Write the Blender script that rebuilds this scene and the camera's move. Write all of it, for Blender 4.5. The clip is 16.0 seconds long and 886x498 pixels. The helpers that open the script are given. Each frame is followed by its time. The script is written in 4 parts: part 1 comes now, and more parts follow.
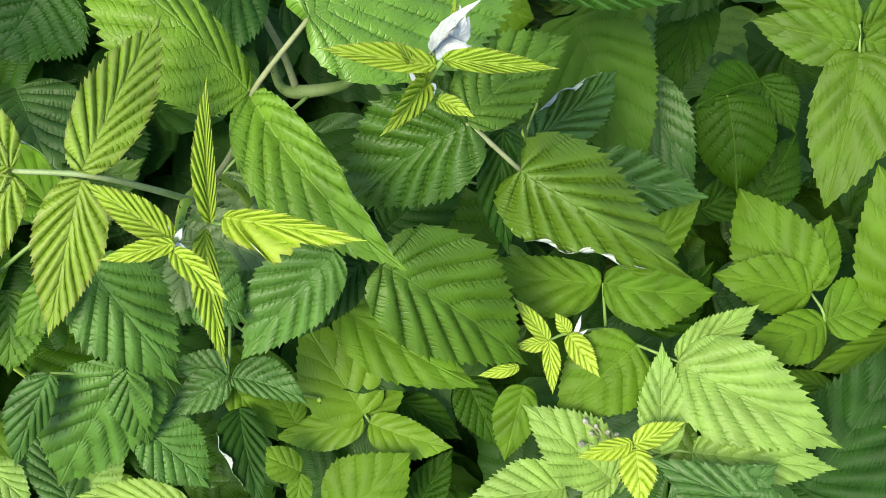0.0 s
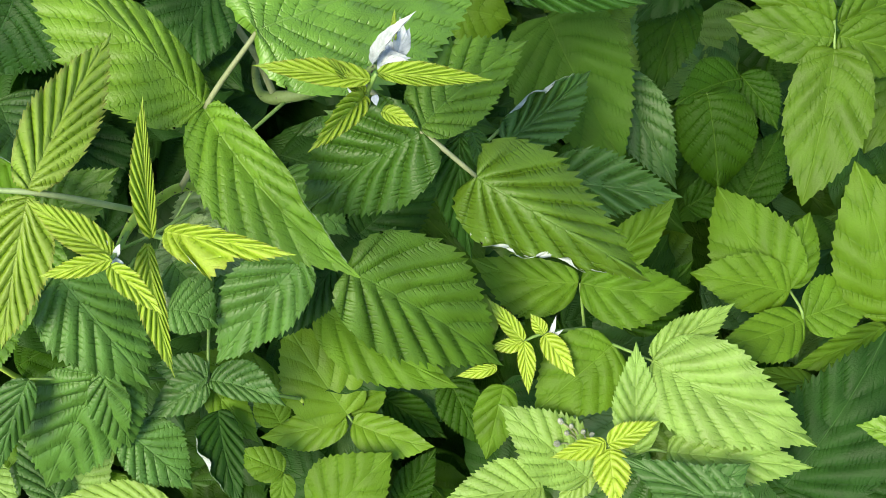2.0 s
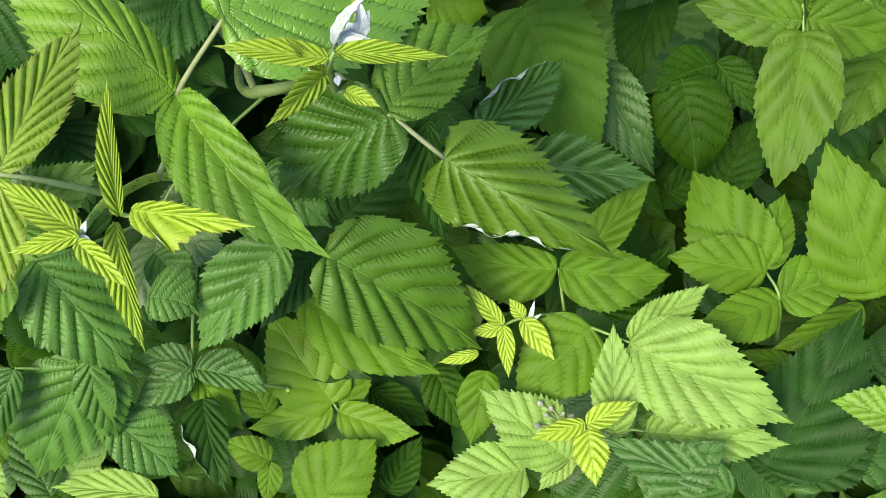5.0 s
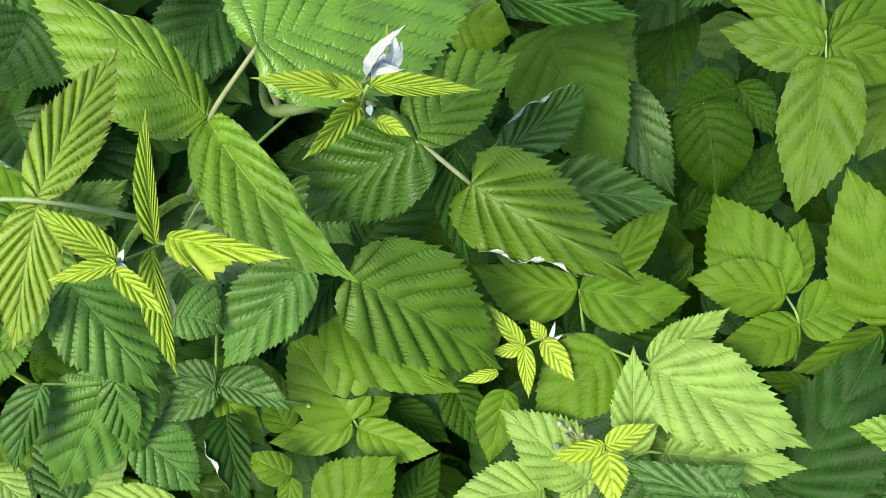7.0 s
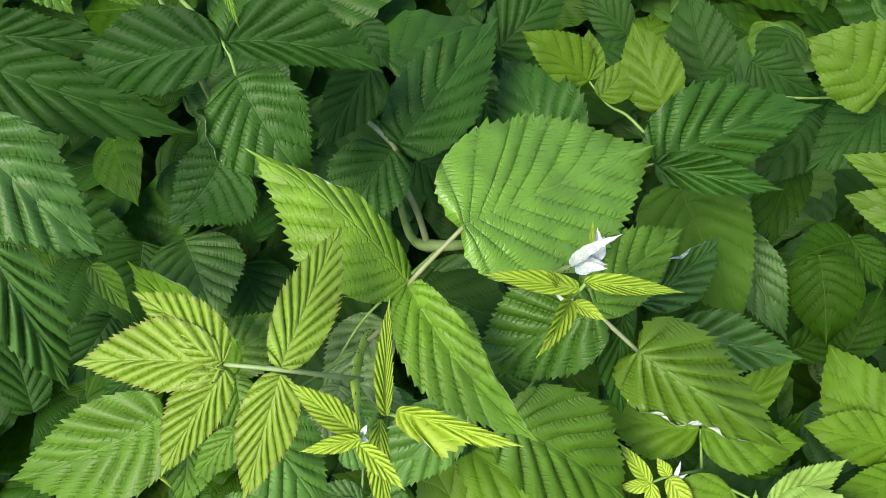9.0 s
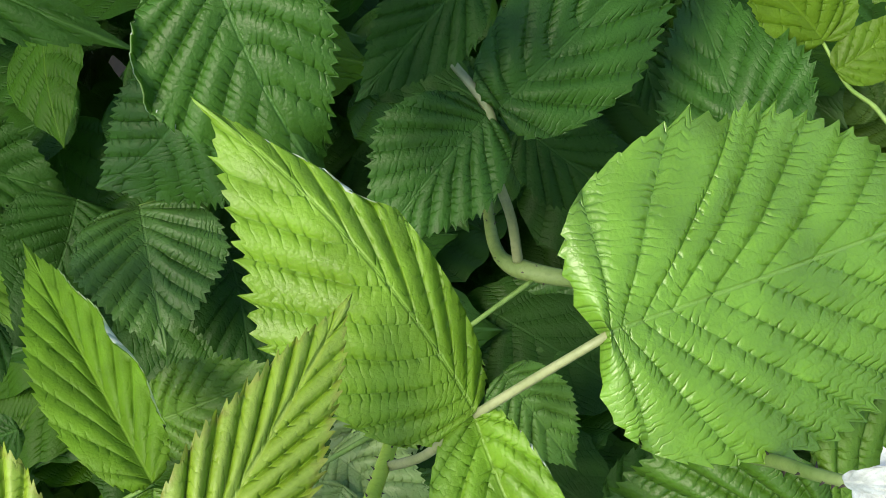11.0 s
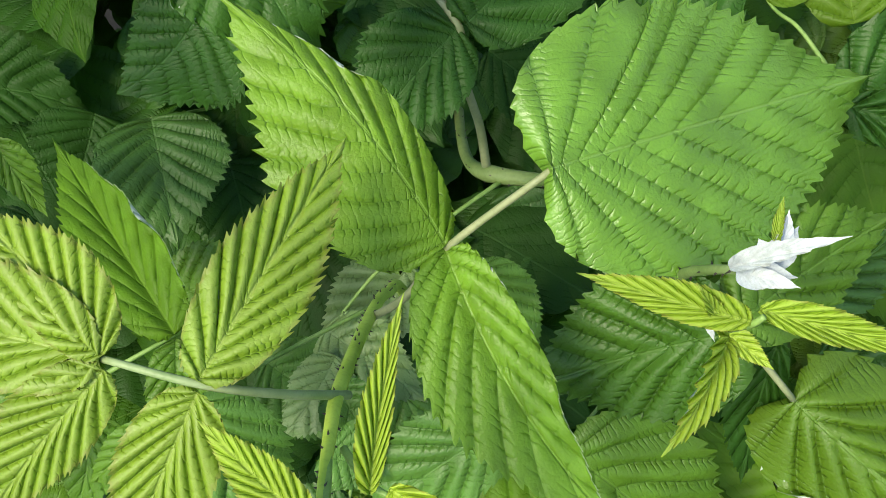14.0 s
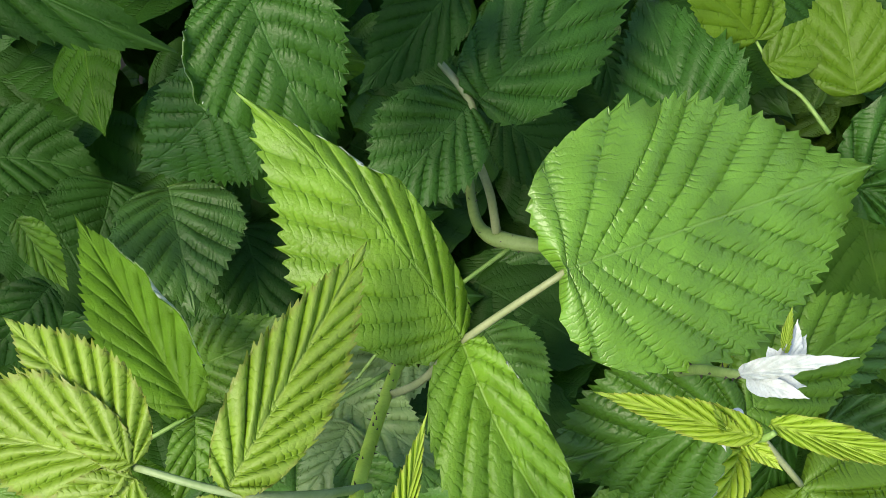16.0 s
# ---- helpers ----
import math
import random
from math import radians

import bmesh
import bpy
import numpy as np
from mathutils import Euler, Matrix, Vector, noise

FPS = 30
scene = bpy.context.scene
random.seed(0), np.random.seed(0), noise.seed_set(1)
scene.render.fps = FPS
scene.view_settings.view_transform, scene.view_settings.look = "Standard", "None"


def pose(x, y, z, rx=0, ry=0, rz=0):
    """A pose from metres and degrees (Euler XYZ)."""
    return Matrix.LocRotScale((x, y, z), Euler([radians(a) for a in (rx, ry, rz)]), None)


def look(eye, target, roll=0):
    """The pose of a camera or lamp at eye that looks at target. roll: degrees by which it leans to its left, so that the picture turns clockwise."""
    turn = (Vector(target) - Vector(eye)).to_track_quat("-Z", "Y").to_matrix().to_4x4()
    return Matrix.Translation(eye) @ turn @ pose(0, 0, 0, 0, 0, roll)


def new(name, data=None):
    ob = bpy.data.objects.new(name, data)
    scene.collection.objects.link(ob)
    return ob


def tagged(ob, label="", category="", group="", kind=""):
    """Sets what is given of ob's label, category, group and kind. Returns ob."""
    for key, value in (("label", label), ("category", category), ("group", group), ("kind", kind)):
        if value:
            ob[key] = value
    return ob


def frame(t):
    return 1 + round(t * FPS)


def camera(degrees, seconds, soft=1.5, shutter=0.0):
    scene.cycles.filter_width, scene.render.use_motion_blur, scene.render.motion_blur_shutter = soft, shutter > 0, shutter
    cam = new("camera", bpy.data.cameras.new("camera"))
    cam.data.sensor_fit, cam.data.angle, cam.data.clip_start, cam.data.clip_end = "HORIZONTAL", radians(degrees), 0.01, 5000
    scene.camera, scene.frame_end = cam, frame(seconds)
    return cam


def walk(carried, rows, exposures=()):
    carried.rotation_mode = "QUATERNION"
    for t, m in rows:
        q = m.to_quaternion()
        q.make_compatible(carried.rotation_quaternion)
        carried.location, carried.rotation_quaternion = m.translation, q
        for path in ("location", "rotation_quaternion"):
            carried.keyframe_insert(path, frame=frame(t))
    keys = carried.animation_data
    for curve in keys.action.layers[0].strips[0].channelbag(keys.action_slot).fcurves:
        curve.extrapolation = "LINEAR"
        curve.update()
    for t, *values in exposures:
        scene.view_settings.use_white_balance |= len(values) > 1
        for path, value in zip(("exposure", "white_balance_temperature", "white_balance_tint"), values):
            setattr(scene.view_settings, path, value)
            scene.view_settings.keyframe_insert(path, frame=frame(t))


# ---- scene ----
cam = camera(45.6, 16.0, 0.8)
PATH = [
    (0, (0.067, 0.054, 1.141), (0.005, 0.881, -0.679), -10.8),
    (0.5, (0.09, 0.056, 1.139), (0.019, 0.858, -0.692), -11.9),
    (1, (0.091, 0.055, 1.139), (0.017, 0.854, -0.693), -12.0),
    (1.5, (0.095, 0.055, 1.137), (0.014, 0.846, -0.698), -12.6),
    (2, (0.097, 0.055, 1.145), (-0.037, 0.87, -0.677), -16.1),
    (2.5, (0.099, 0.054, 1.142), (-0.036, 0.851, -0.688), -16.6),
    (3, (0.101, 0.054, 1.142), (-0.026, 0.848, -0.689), -16.4),
    (3.5, (0.102, 0.051, 1.143), (-0.03, 0.858, -0.682), -16.5),
    (5.8, (0.114, 0.037, 1.146), (-0.047, 0.878, -0.662), -18.8),
    (6, (0.114, 0.037, 1.144), (-0.051, 0.874, -0.665), -18.8),
    (6.5, (0.113, 0.047, 1.155), (-0.052, 0.901, -0.646), -18.1),
    (7, (0.106, 0.046, 1.154), (-0.06, 0.889, -0.652), -18.1),
    (7.5, (0.094, 0.046, 1.161), (-0.064, 0.9, -0.64), -17.0),
    (8, (0.08, 0.046, 1.163), (-0.063, 0.903, -0.639), -15.4),
    (8.5, (0.07, 0.051, 1.179), (-0.059, 0.934, -0.611), -14.5),
    (8.8, (0.054, 0.059, 1.204), (-0.1, 0.995, -0.557), -14.5),
    (9, (0.049, 0.075, 1.215), (-0.129, 1.0, -0.549), -14.8),
    (9.2, (0.043, 0.083, 1.211), (-0.118, 1.002, -0.558), -13.1),
    (11.3, (0.015, 0.212, 1.033), (-0.312, 0.954, -0.795), -17.5),
    (11.5, (0.011, 0.211, 1.032), (-0.309, 0.942, -0.802), -17.4),
    (12, (0.011, 0.208, 1.036), (-0.293, 0.947, -0.797), -16.0),
    (12.5, (0.02, 0.194, 1.035), (-0.271, 0.931, -0.801), -14.9),
    (13, (0.025, 0.185, 1.029), (-0.249, 0.893, -0.821), -14.7),
    (13.5, (0.026, 0.181, 1.046), (-0.237, 0.902, -0.801), -13.7),
    (14, (0.032, 0.161, 1.077), (-0.248, 0.905, -0.758), -15.5),
    (14.5, (0.045, 0.144, 1.083), (-0.262, 0.902, -0.742), -18.0),
    (15, (0.047, 0.15, 1.095), (-0.26, 0.947, -0.713), -16.7),
    (15.5, (0.039, 0.158, 1.094), (-0.257, 0.957, -0.715), -15.2),
    (16, (0.028, 0.176, 1.092), (-0.256, 0.945, -0.732), -15.2),
]
walk(cam, [(t, look(eye, target, roll)) for t, eye, target, roll in PATH], ((0.0, 0.95), (8.0, 0.95), (9.0, 0.91), (11.5, 0.97), (13.0, 0.95), (15.0, 0.87), (16.0, 0.85)))

# ---- light ----
scene.view_settings.exposure = 0.95
world = bpy.data.worlds.new("sky")
scene.world = world
world.use_nodes = True
wn = world.node_tree
sky = wn.nodes.new("ShaderNodeTexSky")
sky.sky_type, sky.sun_disc = "NISHITA", False
sky.sun_elevation, sky.sun_rotation = radians(58), radians(221)
wn.links.new(sky.outputs[0], wn.nodes["Background"].inputs[0])
wn.nodes["Background"].inputs[1].default_value = 0.15
sun_data = bpy.data.lights.new("sun", "SUN")
sun_data.energy, sun_data.angle, sun_data.color = 3.5, radians(30), (1.0, 0.925, 0.71)
sun = new("sun", sun_data)
sun.matrix_world = look((-1.0, -0.95, 3.4), (0.05, 0.25, 0.7))

# ---- materials ----


def nodes_of(name):
    m = bpy.data.materials.new(name)
    m.use_nodes = True
    return m, m.node_tree, m.node_tree.nodes["Principled BSDF"]


def node(nt, kind, links=None, **props):
    n = nt.nodes.new(kind)
    for key, value in (links or {}).items():
        if isinstance(value, bpy.types.NodeSocket):
            nt.links.new(value, n.inputs[key])
        else:
            n.inputs[key].default_value = value
    for key, value in props.items():
        if key == "operation":
            n.operation = value
        elif key == "data_type":
            n.data_type = value
        elif key == "blend_type":
            n.blend_type = value
        elif key == "attribute_name":
            n.attribute_name = value
        elif key == "use_clamp":
            n.use_clamp = value
    return n


def maths(nt, op, a, b=0.0, clamp=False):
    return node(nt, "ShaderNodeMath", {0: a, 1: b}, operation=op, use_clamp=clamp).outputs[0]


def mixed(nt, fac, a, b):
    n = node(nt, "ShaderNodeMix", {0: fac, 6: a, 7: b}, data_type="RGBA")
    return n.outputs[2]


def ramp(nt, value, lo, hi):
    """0 at lo, 1 at hi."""
    n = node(nt, "ShaderNodeMapRange", {0: value, 1: lo, 2: hi})
    return n.outputs[0]


def leaf_material(name, base, vein, through_tint, rough=0.46, shine=0.45, edge=None, relief=1.0, clear=0.36, crimp=0.24, crease=0.05, pitch=19.0, sunk=0.42):
    """A leaf blade. UV: lateral vein count along the blade, centimetres out from the midrib. pitch: cross veins, in half turns a centimetre."""
    m, nt, bsdf = nodes_of(name)
    uv = node(nt, "ShaderNodeSeparateXYZ", {0: node(nt, "ShaderNodeUVMap").outputs[0]})
    u, v = uv.outputs[0], uv.outputs[1]
    av = maths(nt, "ABSOLUTE", v)
    rand = node(nt, "ShaderNodeObjectInfo").outputs["Random"]
    seed = node(nt, "ShaderNodeCombineXYZ", {0: maths(nt, "MULTIPLY", rand, 37.0), 1: maths(nt, "MULTIPLY", rand, 11.0)})
    own = node(nt, "ShaderNodeVectorMath", {0: node(nt, "ShaderNodeTexCoord").outputs["Object"], 1: (100.0, 100.0, 100.0)}, operation="MULTIPLY").outputs[0]
    here = node(nt, "ShaderNodeVectorMath", {0: own, 1: seed.outputs[0]}, operation="ADD").outputs[0]
    large = node(nt, "ShaderNodeTexNoise", {"Vector": here, "Scale": 0.7, "Detail": 3.0}).outputs[0]
    fine = node(nt, "ShaderNodeTexNoise", {"Vector": here, "Scale": 7.0, "Detail": 5.0, "Roughness": 0.65}).outputs[0]
    mesh_net = node(nt, "ShaderNodeTexVoronoi", {"Vector": here, "Scale": 11.0}).outputs["Distance"]
    # lateral veins run at whole numbers of u, the midrib at v = 0
    waver = maths(nt, "MULTIPLY", maths(nt, "SUBTRACT", fine, 0.5), 0.09)
    lateral = maths(nt, "ABSOLUTE", maths(nt, "SUBTRACT", maths(nt, "FRACT", maths(nt, "ADD", maths(nt, "ADD", u, waver), 0.5)), 0.5))
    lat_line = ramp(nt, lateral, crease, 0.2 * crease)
    groove = maths(nt, "POWER", ramp(nt, lateral, 0.15, 0.0), 2.0)
    mid_line = ramp(nt, av, 0.055, 0.02)
    # cross veins: short sunk creases that start at the laterals and fade towards the middle of each pillow
    along = maths(nt, "ADD", av, maths(nt, "MULTIPLY", u, 0.36))
    side = maths(nt, "MULTIPLY", maths(nt, "SIGN", v), 9.0)
    half_cell = maths(nt, "FLOOR", maths(nt, "MULTIPLY", u, 2.0))
    across = node(nt, "ShaderNodeCombineXYZ", {0: maths(nt, "ADD", maths(nt, "MULTIPLY", u, 1.7), maths(nt, "MULTIPLY", rand, 53.0)), 1: maths(nt, "MULTIPLY", along, 5.0), 2: side}).outputs[0]
    wrinkle = node(nt, "ShaderNodeTexNoise", {"Vector": across, "Scale": 1.0, "Detail": 2.5}).outputs[0]
    patch = node(nt, "ShaderNodeTexNoise", {"Vector": across, "Scale": 0.37, "Detail": 1.0}).outputs[0]
    cell = maths(nt, "ADD", maths(nt, "MULTIPLY", half_cell, 2.3), maths(nt, "ADD", maths(nt, "MULTIPLY", patch, 9.0), maths(nt, "MULTIPLY", wrinkle, 3.2)))
    wave = maths(nt, "ABSOLUTE", maths(nt, "SINE", maths(nt, "ADD", maths(nt, "MULTIPLY", along, pitch), cell)))
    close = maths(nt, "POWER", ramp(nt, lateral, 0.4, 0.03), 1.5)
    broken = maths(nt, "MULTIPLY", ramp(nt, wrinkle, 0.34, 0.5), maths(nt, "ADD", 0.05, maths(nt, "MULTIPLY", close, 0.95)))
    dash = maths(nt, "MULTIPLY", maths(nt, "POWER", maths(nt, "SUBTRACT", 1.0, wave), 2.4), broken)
    puff = maths(nt, "MULTIPLY", maths(nt, "POWER", wave, 0.7), ramp(nt, large, 0.2, 0.55))
    height = maths(nt, "ADD", maths(nt, "MULTIPLY", dash, -4.2 * crimp), maths(nt, "MULTIPLY", wrinkle, 0.8 * crimp))
    height = maths(nt, "ADD", height, maths(nt, "MULTIPLY", puff, 0.5 * crimp))
    height = maths(nt, "ADD", height, maths(nt, "MULTIPLY", fine, 0.28))
    height = maths(nt, "SUBTRACT", height, maths(nt, "MULTIPLY", mesh_net, 0.16))
    height = maths(nt, "SUBTRACT", height, maths(nt, "MULTIPLY", groove, sunk))
    height = maths(nt, "SUBTRACT", height, maths(nt, "MULTIPLY", mid_line, 0.4))
    bump = node(nt, "ShaderNodeBump", {"Strength": min(1.0, 0.6 * relief), "Distance": 0.0009, "Height": height}).outputs[0]
    # pigment: by leaf, in broad patches, and along the midrib
    dark = [c * 0.72 for c in base[:3]] + [1]
    pale = [min(1, c * 1.34) for c in base[:3]] + [1]
    col = mixed(nt, ramp(nt, large, 0.3, 0.7), dark, pale)
    col = mixed(nt, maths(nt, "MULTIPLY", rand, 0.45), col, [base[0] * 1.35, base[1] * 1.12, base[2] * 0.8, 1])
    col = mixed(nt, maths(nt, "MULTIPLY", ramp(nt, fine, 0.45, 0.75), 0.25), col, [c * 0.55 for c in base[:3]] + [1])
    col = mixed(nt, maths(nt, "MULTIPLY", ramp(nt, mesh_net, 0.55, 0.15), 0.22), col, [base[0] * 1.5, base[1] * 1.35, base[2] * 1.2, 1])
    # groove shade along the lateral veins, painted as a darker green
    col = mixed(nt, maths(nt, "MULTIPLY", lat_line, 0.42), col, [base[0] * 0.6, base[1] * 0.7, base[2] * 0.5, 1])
    col = mixed(nt, maths(nt, "MULTIPLY", mid_line, 0.45), col, (*vein, 1))
    # shade in the cross creases, also darkened into the colour
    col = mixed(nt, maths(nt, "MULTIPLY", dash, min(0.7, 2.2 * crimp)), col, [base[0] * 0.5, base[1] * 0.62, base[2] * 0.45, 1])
    if edge:
        # hair sheen on the pillows between veins, painted as a paler colour
        col = mixed(nt, maths(nt, "MULTIPLY", ramp(nt, lateral, 0.12, 0.42), 0.34), col, (base[0] * 1.25 + 0.12, base[1] * 1.1 + 0.1, base[2] + 0.09, 1))
        rim = node(nt, "ShaderNodeAttribute", attribute_name="rim").outputs["Fac"]
        wavy = maths(nt, "ADD", rim, maths(nt, "MULTIPLY", maths(nt, "SUBTRACT", fine, 0.5), 0.35))
        col = mixed(nt, maths(nt, "MULTIPLY", ramp(nt, wavy, 0.88, 1.06), 0.55), col, (*edge, 1))
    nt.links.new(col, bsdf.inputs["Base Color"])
    nt.links.new(bump, bsdf.inputs["Normal"])
    nt.links.new(maths(nt, "ADD", rough, maths(nt, "MULTIPLY", maths(nt, "SUBTRACT", large, 0.5), 0.25)), bsdf.inputs["Roughness"])
    bsdf.inputs["Specular IOR Level"].default_value = shine
    tr = node(nt, "ShaderNodeBsdfTranslucent", {"Color": (*through_tint, 1), "Normal": bump})
    mix = node(nt, "ShaderNodeMixShader", {0: clear, 1: bsdf.outputs[0], 2: tr.outputs[0]})
    nt.links.new(mix.outputs[0], nt.nodes["Material Output"].inputs[0])
    return m


def underside_material():
    m, nt, bsdf = nodes_of("leaf_underside")
    obj = node(nt, "ShaderNodeTexCoord").outputs["Object"]
    felt = node(nt, "ShaderNodeTexNoise", {"Vector": obj, "Scale": 900.0, "Detail": 3.0}).outputs[0]
    nt.links.new(mixed(nt, felt, (0.48, 0.56, 0.48, 1), (0.68, 0.73, 0.68, 1)), bsdf.inputs["Base Color"])
    bsdf.inputs["Roughness"].default_value = 0.85
    bsdf.inputs["Specular IOR Level"].default_value = 0.15
    tr = node(nt, "ShaderNodeBsdfTranslucent", {"Color": (0.42, 0.6, 0.2, 1)})
    mix = node(nt, "ShaderNodeMixShader", {0: 0.4, 1: bsdf.outputs[0], 2: tr.outputs[0]})
    nt.links.new(mix.outputs[0], nt.nodes["Material Output"].inputs[0])
    return m


def stem_material(name, a, b, rough=0.55, bands=90.0):
    m, nt, bsdf = nodes_of(name)
    obj = node(nt, "ShaderNodeTexCoord").outputs["Object"]
    n1 = node(nt, "ShaderNodeTexNoise", {"Vector": obj, "Scale": bands, "Detail": 4.0}).outputs[0]
    n2 = node(nt, "ShaderNodeTexNoise", {"Vector": obj, "Scale": bands * 9, "Detail": 3.0}).outputs[0]
    col = mixed(nt, ramp(nt, n1, 0.35, 0.65), (*a, 1), (*b, 1))
    col = mixed(nt, maths(nt, "MULTIPLY", ramp(nt, n2, 0.5, 0.75), 0.35), col, [c * 0.55 for c in a] + [1])
    nt.links.new(col, bsdf.inputs["Base Color"])
    bsdf.inputs["Roughness"].default_value = rough
    nt.links.new(node(nt, "ShaderNodeBump", {"Strength": 0.3, "Distance": 0.0004, "Height": n2}).outputs[0], bsdf.inputs["Normal"])
    return m


UNDER = underside_material()
LEAF = {
    "mature": leaf_material("leaf_mature", (0.088, 0.192, 0.014), (0.18, 0.33, 0.05), (0.22, 0.42, 0.02)),
    # base colour darkened to stand in for the shade on back leaves
    "dark": leaf_material("leaf_shaded", (0.02, 0.068, 0.008), (0.06, 0.15, 0.03), (0.055, 0.17, 0.012), rough=0.5, shine=0.18, crimp=0.16),
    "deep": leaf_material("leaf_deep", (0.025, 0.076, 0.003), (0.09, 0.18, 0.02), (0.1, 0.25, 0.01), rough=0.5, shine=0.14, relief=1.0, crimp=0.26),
    "cool": leaf_material("leaf_bluish", (0.057, 0.147, 0.025), (0.13, 0.26, 0.06), (0.13, 0.3, 0.03), rough=0.44),
    # less dark copy: half shade at the back put into its colour
    "aged": leaf_material("leaf_half_shaded", (0.034, 0.106, 0.012), (0.08, 0.2, 0.04), (0.09, 0.24, 0.015), rough=0.44, shine=0.3),
    "leafy": leaf_material("leaf_leafy", (0.085, 0.2, 0.032), (0.16, 0.3, 0.07), (0.19, 0.4, 0.035), rough=0.42),
    "mid": leaf_material("leaf_mid", (0.092, 0.19, 0.011), (0.17, 0.31, 0.03), (0.24, 0.46, 0.012), rough=0.5, shine=0.18, relief=0.85, crimp=0.18, sunk=0.3, pitch=13.0),
    "fresh": leaf_material("leaf_fresh", (0.142, 0.275, 0.018), (0.25, 0.42, 0.06), (0.32, 0.56, 0.025), rough=0.45, shine=0.45),
    "waxy": leaf_material("leaf_waxy", (0.138, 0.288, 0.024), (0.25, 0.42, 0.09), (0.3, 0.56, 0.035), rough=0.37, shine=0.8),
    "lemony": leaf_material("leaf_lemony", (0.076, 0.158, 0.008), (0.14, 0.25, 0.02), (0.2, 0.38, 0.01), rough=0.5, shine=0.25, relief=0.85, crimp=0.18, sunk=0.3, pitch=13.0),
    "dusk": leaf_material("leaf_dusk", (0.048, 0.128, 0.011), (0.11, 0.22, 0.04), (0.12, 0.28, 0.015), rough=0.42, shine=0.42, crimp=0.28),
    "hairy": leaf_material("leaf_hairy", (0.24, 0.385, 0.028), (0.36, 0.5, 0.08), (0.5, 0.66, 0.05), edge=(0.32, 0.2, 0.09), rough=0.6, shine=0.2, crimp=0.2, crease=0.1, pitch=30.0),
    # pale grey-green: sky reflection put into the base colour
    "silver": leaf_material("leaf_sky_sheen", (0.2, 0.31, 0.115), (0.28, 0.4, 0.16), (0.36, 0.55, 0.15), rough=0.42, shine=0.6),
    "olive": leaf_material("leaf_olive", (0.082, 0.168, 0.01), (0.15, 0.27, 0.04), (0.2, 0.38, 0.015), rough=0.43, shine=0.5),
    "calm": leaf_material("leaf_calm", (0.064, 0.155, 0.014), (0.14, 0.26, 0.03), (0.16, 0.34, 0.015), rough=0.5, shine=0.15, relief=0.9, crimp=0.16, sunk=0.3),
    "smooth": leaf_material("leaf_smooth", (0.13, 0.255, 0.015), (0.22, 0.38, 0.05), (0.3, 0.53, 0.02), rough=0.48, shine=0.3, relief=0.8, crimp=0.1, sunk=0.3, pitch=13.0),
    "pale": leaf_material("leaf_pale", (0.205, 0.345, 0.066), (0.32, 0.5, 0.1), (0.44, 0.62, 0.05), shine=0.4, crimp=0.2),
    "new": leaf_material("leaf_new", (0.174, 0.292, 0.02), (0.34, 0.46, 0.08), (0.46, 0.6, 0.04), edge=(0.24, 0.15, 0.06), relief=1.0, crimp=0.2, crease=0.1, pitch=25.0),
    "tip": leaf_material("leaf_tip", (0.31, 0.46, 0.03), (0.45, 0.6, 0.08), (0.58, 0.75, 0.05), edge=(0.34, 0.25, 0.07), relief=1.0, crimp=0.2, crease=0.12, pitch=26.0),
}
KIND = {"mature": "mature", "dark": "dark", "deep": "deep", "olive": "olive", "calm": "calm", "cool": "cool", "aged": "aged", "leafy": "leafy",
        "waxy": "waxy", "lemony": "lemony", "silver": "silver", "bright": "fresh", "soft": "mid", "glow": "smooth", "light": "pale", "young": "new",
        "bud": "hairy", "dusk": "dusk", "lime": "tip"}
STEM = stem_material("green_stem", (0.28, 0.42, 0.035), (0.4, 0.54, 0.07))
OLD_STEM = stem_material("grey_green_stem", (0.10, 0.165, 0.035), (0.18, 0.25, 0.075))
PETIOLE = stem_material("petiole_skin", (0.19, 0.225, 0.09), (0.27, 0.29, 0.145))
# greyer petiole skin, its sky sheen mixed into the colour
SKY_SHEEN_PETIOLE = stem_material("sky_sheen_petiole", (0.17, 0.25, 0.085), (0.26, 0.33, 0.15))
GREEN_PETIOLE = stem_material("green_petiole", (0.13, 0.24, 0.04), (0.22, 0.34, 0.08))
PRICKLE = stem_material("prickle_brown", (0.02, 0.015, 0.015), (0.05, 0.035, 0.03))
SOIL = stem_material("soil", (0.010, 0.009, 0.006), (0.024, 0.02, 0.012), 0.95, 14.0)
LITTER = stem_material("dead_leaf", (0.014, 0.012, 0.007), (0.03, 0.024, 0.012), 0.85, 60.0)
SEPAL = stem_material("grey_sepal", (0.2, 0.22, 0.14), (0.42, 0.42, 0.34), 0.9, 400.0)
FELT = stem_material("white_felt", (0.36, 0.4, 0.39), (0.56, 0.6, 0.6), 0.9, 300.0)

# ---- builders ----


def link_mesh(name, verts, faces, mats, parent=None, at=(0, 0, 0), label=""):
    me = bpy.data.meshes.new(name)
    me.from_pydata([tuple(p) for p in verts], [], faces)
    for m in mats:
        me.materials.append(m)
    me.polygons.foreach_set("use_smooth", [True] * len(me.polygons))
    ob = new(name, me)
    ob.location = at
    if parent:
        ob.parent = parent
    if label:
        tagged(ob, label)
    return ob


def tooth_at(place, heights):
    """One saw tooth of the rim that leans towards the tip; heights vary from tooth to tooth."""
    f = place % 1.0
    rise = (f / 0.72) ** 1.4 if f < 0.72 else (1 - f) / 0.28
    return (1.5 * rise - 0.55) * heights[int(place) % len(heights)]


